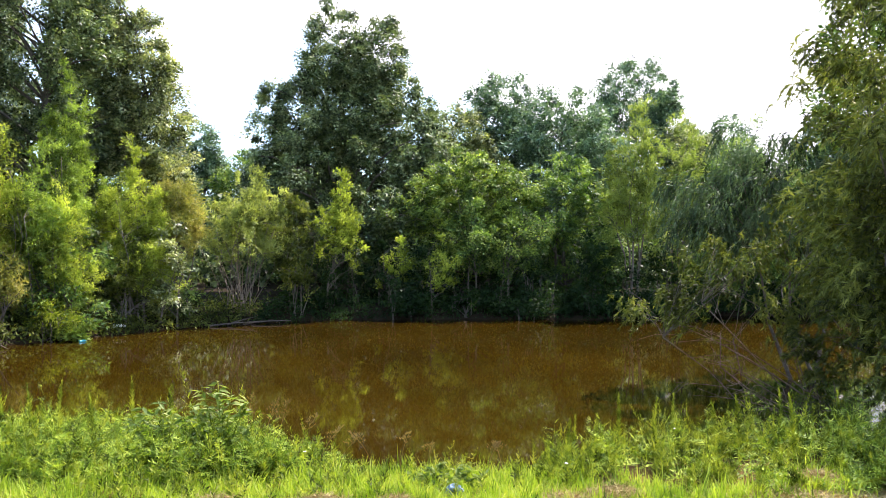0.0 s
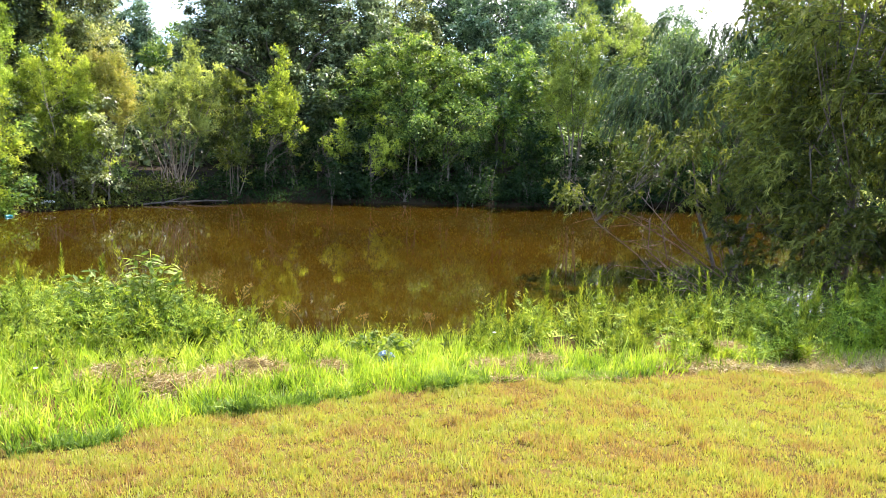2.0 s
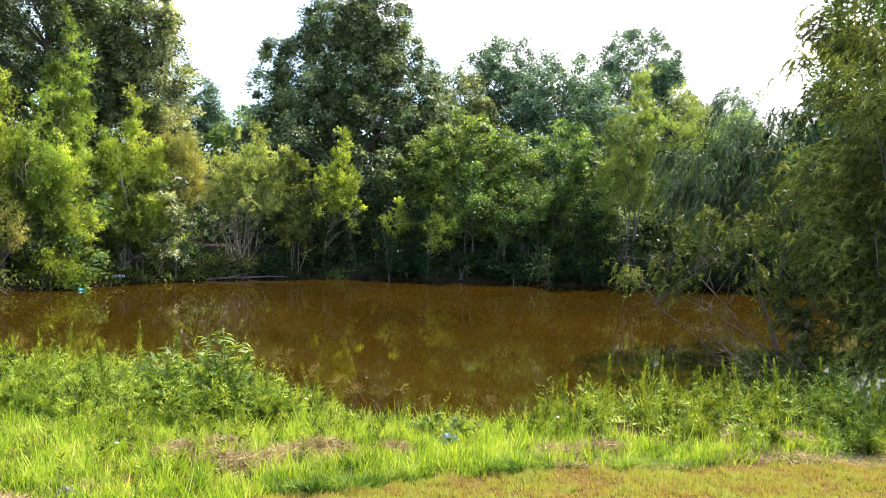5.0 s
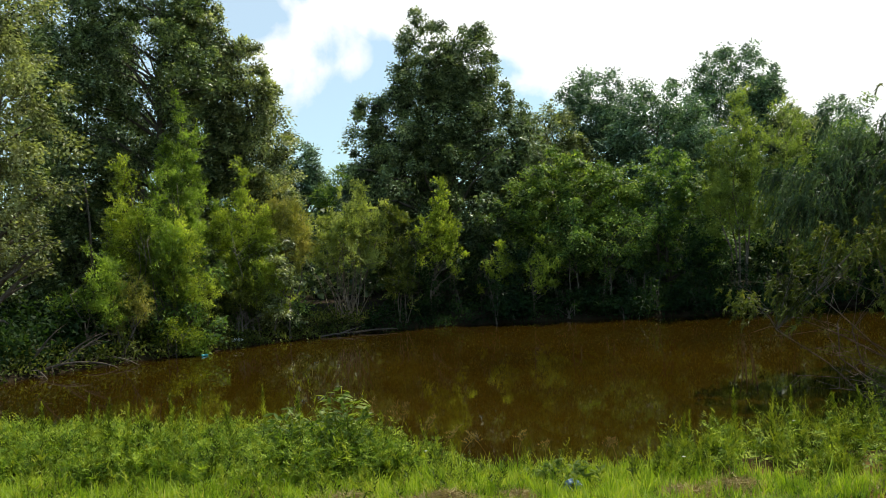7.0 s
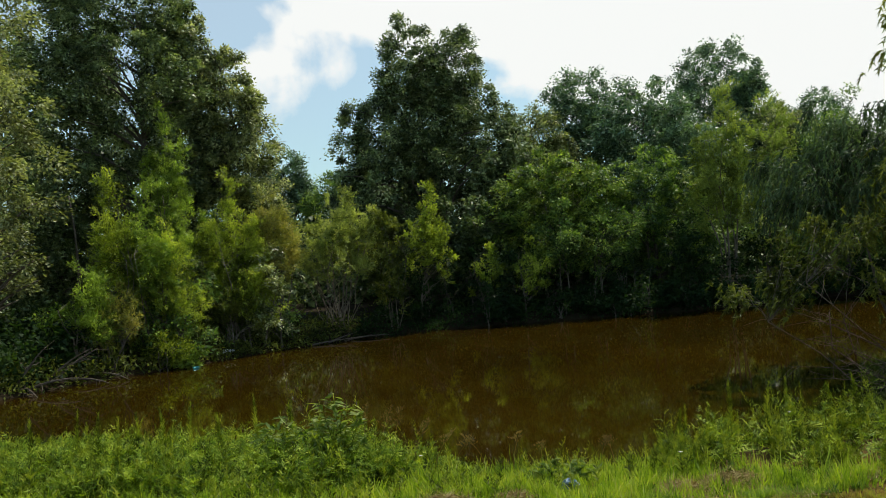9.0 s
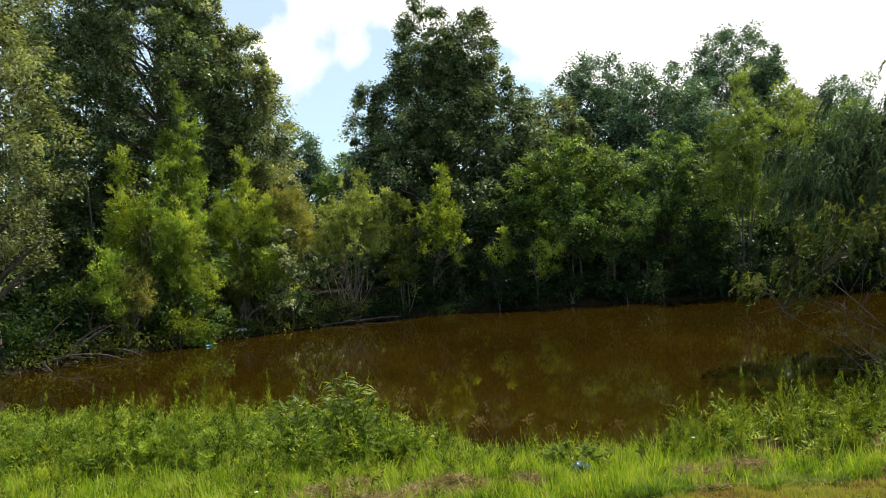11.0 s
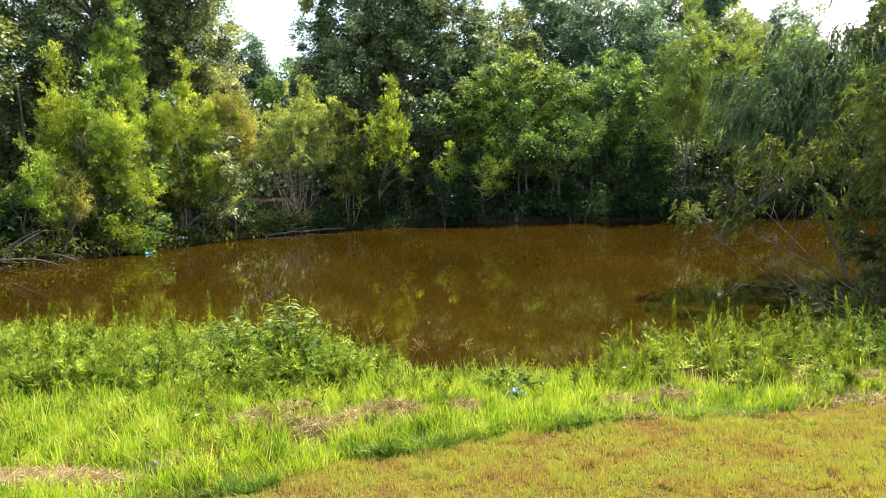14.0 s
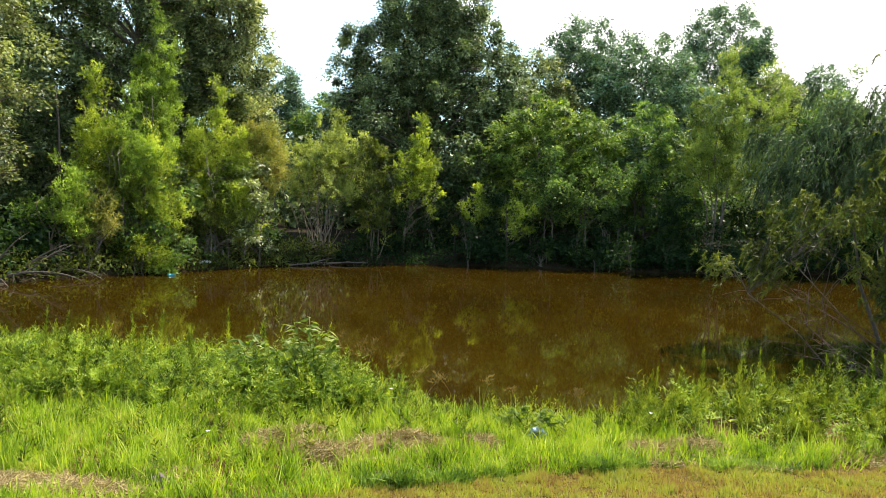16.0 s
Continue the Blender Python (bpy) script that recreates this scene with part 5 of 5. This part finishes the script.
def straw_mound(x, y, r0, seed):
    """A heap of dead mown grass."""
    r = np.random.default_rng(seed)
    foot = float(ground_z(x, y))
    root = thing("grass_clippings", (x, y, foot), "heap of dry brown mown grass lying on the bank", "grass heap", "heaps of dead grass")
    rings, sides = 5, 14
    verts, a = [], np.arange(sides) * 2 * np.pi / sides
    for i in range(rings):
        u = i / (rings - 1)
        rad = r0 * (1 - u * 0.92) * (1 + r.normal(0, 0.1, sides))
        verts.append(np.stack([np.cos(a) * rad, np.sin(a) * rad * 0.75, -0.04 + 0.5 * r0 * np.sin(u * 1.57) + r.normal(0, 0.018, sides)], 1))
    verts = np.concatenate(verts)
    i = np.arange(rings * sides).reshape(rings, sides)
    nxt = np.roll(i, -1, 1)
    quads = np.stack([i[:-1], nxt[:-1], nxt[1:], i[1:]], -1).reshape(-1, 4)
    child("mound", raw_mesh("mound", verts, [quads, i[-1:]], STRAW, True), root)
    n = int(1500 * r0 / 0.2)
    rad, a = r0 * 1.5 * np.sqrt(r.random(n)), r.random(n) * 6.28
    p = np.stack([np.cos(a) * rad, np.sin(a) * rad * 0.75, 0.46 * r0 * np.cos(np.clip(rad / r0, 0, 1.5)) + r.random(n) * 0.05], 1)
    d = unit(r.normal(0, 1, (n, 3)) * [1, 1, 0.4])
    v, q, t = stalks(p, d, r.normal(0, 0.2, (n, 3)) * [1, 1, 0.5], r.uniform(0.05, 0.16, n), np.full(n, 0.0065), 2)
    child("straw", raw_mesh("straw", v, [q, t], STRAW), root)


for n, (x, y, r0) in enumerate(MOUNDS):
    straw_mound(x, y, r0 * 1.02, 460 + n)


def bare_patch(x, y, rx, ry, seed):
    """A thin spread of cut straw at the edge of the lawn."""
    r = np.random.default_rng(seed)
    n = int(2600 * rx * ry / 0.3)
    a, rad = r.random(n) * 6.28, np.sqrt(r.random(n))
    px, py = x + np.cos(a) * rad * rx, y + np.sin(a) * rad * ry
    p = np.stack([px, py, ground_z(px, py) + 0.02 + 0.02 * r.random(n)], 1)
    v, q, t = stalks(p, unit(r.normal(0, 1, (n, 3)) * [1, 1, 0.2] + [0, 0, 0.05]), r.normal(0, 0.15, (n, 3)), r.uniform(0.05, 0.16, n), np.full(n, 0.006), 2)
    return v, q, t


v, f = merged(bare_patch(2.3, 8.5, 0.8, 0.14, 480), bare_patch(5.0, 9.0, 1.6, 0.32, 481), bare_patch(5.3, 9.15, 1.5, 0.35, 488), bare_patch(7.2, 9.45, 1.4, 0.4, 482), bare_patch(6.6, 9.3, 1.4, 0.35, 489), bare_patch(-1.3, 8.22, 0.85, 0.36, 490), bare_patch(-0.75, 8.45, 0.6, 0.22, 491), bare_patch(2.1, 8.95, 0.6, 0.2, 492), bare_patch(-3.6, 6.72, 1.1, 0.2, 483), bare_patch(-3.55, 6.73, 0.9, 0.15, 485), bare_patch(-3.65, 6.7, 0.95, 0.17, 486), bare_patch(-2.75, 7.15, 0.3, 0.15, 487), bare_patch(3.6, 9.1, 0.7, 0.12, 484))
tagged(child("loose_straw", raw_mesh("loose_straw", v, f, STRAW)), "thin dry straw strewn along the lawn's edge", "straw", kind="stuff")


def flowers():
    for n, (x, y, z) in enumerate([(1.81, 9.28, 0.4), (-2.54, 7.77, 0.25), (-1.2, 10.2, 0.35), (3.4, 10.9, 0.5)]):
        r = np.random.default_rng(490 + n)
        foot = float(ground_z(x, y)) - 0.02
        root = thing("wildflower", (x, y, foot), "small white wildflower among the weeds", "flower", "white wildflowers")
        v, q, c = tubes(np.array([[0, 0, 0], [0.01, 0, z * 0.5], [0, 0.01, z]])[None], np.array([[0.003, 0.003, 0.002]]), 4)
        child("stem", raw_mesh("stem", v, [q, c], WEED), root)
        a = np.arange(9) * 0.7
        v, q = blades(np.tile([0, 0.01, z], (9, 1)), np.stack([np.cos(a), np.sin(a), 0.25 + 0 * a], 1), np.tile([0, 0, 1.0], (9, 1)) + r.normal(0, 0.1, (9, 3)), np.full(9, 0.028), np.full(9, 0.012))
        child("petals", raw_mesh("petals", v, [q], PETAL), root)


flowers()


def bottle(name, label, x, y, z, mat, turn, length=0.24, radius=0.042, cap=None):
    """A plastic bottle lying on its side."""
    root = thing(name, (x, y, z), label, "bottle")
    prof = [(0.0, 0.3), (0.01, 0.9), (0.05, 1.0), (0.35, 0.96), (0.4, 1.0), (0.66, 1.0), (0.8, 0.72), (0.9, 0.36), (0.95, 0.34)]
    a = radians(turn)
    line = np.array([[math.cos(a) * length * (u - 0.5), math.sin(a) * length * (u - 0.5), radius] for u, _ in prof])
    v, q, c = tubes(line[None], np.array([[radius * w for _, w in prof]]), 14)
    child("body", raw_mesh("body", v, [q, c], mat, True), root)
    tip = np.array([[math.cos(a) * length * (u - 0.5), math.sin(a) * length * (u - 0.5), radius] for u in (0.93, 0.95, 1.0, 1.01)])
    v, q, c = tubes(tip[None], np.array([[0.015, 0.017, 0.017, 0.01]]), 12)
    child("cap", raw_mesh("cap", v, [q, c], cap or WHITE_PLASTIC, True), root)


def bag(name, label, x, y, size, mat, seed):
    """A crumpled plastic bag."""
    r = np.random.default_rng(seed)
    z = float(ground_z(x, y))
    bm = bmesh.new()
    bmesh.ops.create_icosphere(bm, subdivisions=3, radius=1.0)
    for vert in bm.verts:
        push = 1 + 0.35 * noise.noise(vert.co * 2.1 + Vector((seed, 0, 0))) + 0.2 * noise.noise(vert.co * 5.0)
        vert.co = Vector((vert.co.x * size * push, vert.co.y * size * 0.7 * push, max(vert.co.z, -0.55) * size * 0.9 * push + size * 0.45))
    mesh = bpy.data.meshes.new(name)
    bm.to_mesh(mesh)
    bm.free()
    mesh.materials.append(mat)
    ob = new(name, mesh)
    ob.location = (x, y, z)
    return tagged(ob, label, "litter")


bag("plastic_bag", "crumpled pale blue plastic bag caught in the grass", 0.6, 9.3, 0.1, BLUE_PLASTIC, 3)
bottle("plastic_bottle", "white plastic bottle washed up on the far bank", -12.75, 31.75, float(ground_z(-12.75, 31.75)) + 0.02, WHITE_PLASTIC, 20, 0.5, 0.09)
bottle("plastic_bottle", "teal plastic bottle floating beside a leafy clump", -12.95, 29.1, WATER_Z - 0.03, TEAL_PLASTIC, 65, 0.34, 0.055)
bag("grass_stump", "small weathered grey stump in the grass", -2.57, 6.87, 0.09, DEAD_WOOD, 9)

# leafy clump at the water, left bank
tree("water_shrub", "bright green leafy clump growing from the water's edge", "shrub", -14.2, 29.3, [(0, 0, -0.85, 0.7, 0.75, "dome"), (0.5, -0.1, -0.85, 0.2, 0.5, "dome")], WEED, leaf=(0.16, 0.06), per=120, size=0.35, density=3.5, trunk_r=0.02, seed=500, stems=6)


# ---- dead wood ----
def dead_branch(name, label, start, end, r0, seed, twigs=8, sag=0.0, reach=0.35, group="dead branches"):
    """A bare branch from start to end with side twigs, in one piece of wood."""
    r = np.random.default_rng(seed)
    a, b = np.array(start, float), np.array(end, float)
    u = np.linspace(0, 1, 9)[:, None]
    span = np.linalg.norm(b - a)
    side = unit(np.cross(b - a, [0.1, 0.2, 1.0]))
    line = (b - a) * u + side * np.sin(u * 4 + seed) * 0.05 * span * u + np.array([0, 0, 1.0]) * np.sin(u * np.pi) * sag * span
    root = thing(name, a, label, "branch", group)
    v, q, c = tubes(line[None], (r0 * (1.05 - 0.8 * u[:, 0]))[None], 6)
    child("limb", raw_mesh("limb", v, [q, c], DEAD_WOOD, True), root)
    for k in r.uniform(0.3, 0.98, twigs):
        at = np.array([np.interp(k, u[:, 0], line[:, i]) for i in range(3)])
        d = unit(unit(b - a) * 0.8 + r.normal(0, 0.6, 3))
        t = np.linspace(0, 1, 4)[:, None]
        path = at + d * span * reach * r.uniform(0.4, 1.0) * t + r.normal(0, 0.02, (4, 3)) * span * t
        v, q, c = tubes(path[None], np.linspace(max(r0 * 0.45 * (1.1 - k), 0.005), 0.004, 4)[None], 4)
        child("twig", raw_mesh("twig", v, [q, c], DEAD_WOOD, True), root)
    return root


for n, (s, e, r0, tw) in enumerate([
        ((8.1, 17.4, -0.75), (4.75, 18.9, 1.05), 0.03, 16), ((8.2, 17.5, -0.7), (5.5, 18.4, 0.9), 0.026, 14), ((7.6, 17.0, -0.85), (5.0, 16.8, -0.15), 0.022, 14), ((7.4, 16.6, -0.9), (5.2, 16.2, -0.3), 0.02, 14),
        ((7.8, 16.8, -0.85), (5.6, 17.4, 0.3), 0.02, 16), ((8.4, 17.8, 0.2), (6.4, 18.6, 1.7), 0.028, 10), ((7.6, 16.2, -0.9), (5.9, 15.4, -0.35), 0.018, 12), ((8.0, 16.4, -0.8), (6.6, 15.6, 0.4), 0.02, 14), ((7.2, 16.5, -0.9), (5.6, 15.9, 0.1), 0.016, 16)]):
    dead_branch("bare_branch", "bare grey willow branch hanging over the water", s, e, r0 * 0.65, 510 + n, tw * 6 // 10, 0.06, group="bare willow branches")
for n, (s, e, r0, tw) in enumerate([
        ((-8.6, 35.6, -0.84), (-6.9, 36.0, -0.78), 0.045, 4), ((-10.0, 34.3, -0.86), (-8.4, 35.0, -0.76), 0.04, 5), ((-8.7, 35.0, -0.86), (-8.0, 34.5, -0.7), 0.04, 6), ((-9.4, 34.8, -0.86), (-8.5, 35.6, -0.6), 0.04, 5)]):
    dead_branch("driftwood_log", "weathered brown driftwood lying at the waterline", s, e, r0, 530 + n, tw, 0.02, 0.25, group="driftwood on the far bank")
for n, (s, e, r0, tw) in enumerate([
        ((-17.2, 25.2, -0.8), (-15.4, 25.4, -0.5), 0.05, 10), ((-17.6, 25.6, -0.7), (-16.2, 24.2, -0.9), 0.05, 10), ((-16.4, 26.6, -0.7), (-14.9, 26.3, -0.85), 0.04, 6), ((-16.8, 26.2, -0.6), (-15.6, 27.0, 0.3), 0.04, 10),
        ((-16.0, 27.4, -0.6), (-14.4, 27.0, -0.9), 0.03, 6), ((-17.4, 25.0, -0.6), (-16.4, 25.3, 0.6), 0.04, 12), ((-15.7, 28.0, -0.7), (-14.9, 28.4, 0.9), 0.035, 8), ((-16.9, 25.8, -0.7), (-15.3, 26.0, 0.4), 0.035, 10)]):
    dead_branch("fallen_branch", "bare fallen branch at the foot of the bank", s, e, r0 * 1.3, 540 + n, tw, 0.05, group="fallen branches on the left bank")
dead_branch("snag", "crooked pale grey dead trunk standing among the willows", (-19.0, 31.9, -0.2), (-19.3, 31.7, 6.4), 0.09, 561, 9, 0.03, 0.12)


# ---- the porch that the camera stands under ----
def box(name, size, mat, parent, place, turn=0.0, bevel=0.008, label=""):
    bm = bmesh.new()
    bmesh.ops.create_cube(bm, size=1.0)
    for vert in bm.verts:
        vert.co = Vector((vert.co.x * size[0], vert.co.y * size[1], vert.co.z * size[2]))
    bmesh.ops.bevel(bm, geom=bm.edges[:], offset=bevel, segments=2, affect="EDGES")
    mesh = bpy.data.meshes.new(name)
    bm.to_mesh(mesh)
    bm.free()
    mesh.materials.append(mat)
    ob = child(name, mesh, parent, label)
    ob.matrix_local = pose(*place, 0, 0, turn)
    return ob


porch = tagged(new("porch"), "cream-painted timber porch with a plain header beam", "porch", kind="structure")
porch.matrix_world = pose(0.57, 1.26, 0.0, 0, 0, 9.8)
box("header_beam", (7.0, 0.14, 0.26), CREAM_PAINT, porch, (0, 0.07, 3.172), label="cream-painted header beam")
box("porch_ceiling", (7.0, 3.4, 0.03), CREAM_PAINT, porch, (0, -1.7, 3.317))
box("porch_roof", (7.4, 3.9, 0.06), SIDING, porch, (0, -1.6, 3.364))
for x in (-3.4, 3.4):
    box("post", (0.14, 0.14, 3.09), CREAM_PAINT, porch, (x, 0.07, 1.487))
box("house_wall", (9.0, 0.2, 3.32), SIDING, porch, (0, -3.4, 1.61))
for n in range(23):
    box("board", (7.0, 0.135, 0.035), DECK_WOOD, porch, (0, 0.0 - n * 0.142, 0.98), bevel=0.004)
for x in (-3.3, 0, 3.3):
    box("joist", (0.08, 3.2, 1.05), DECK_WOOD, porch, (x, -1.55, 0.43))
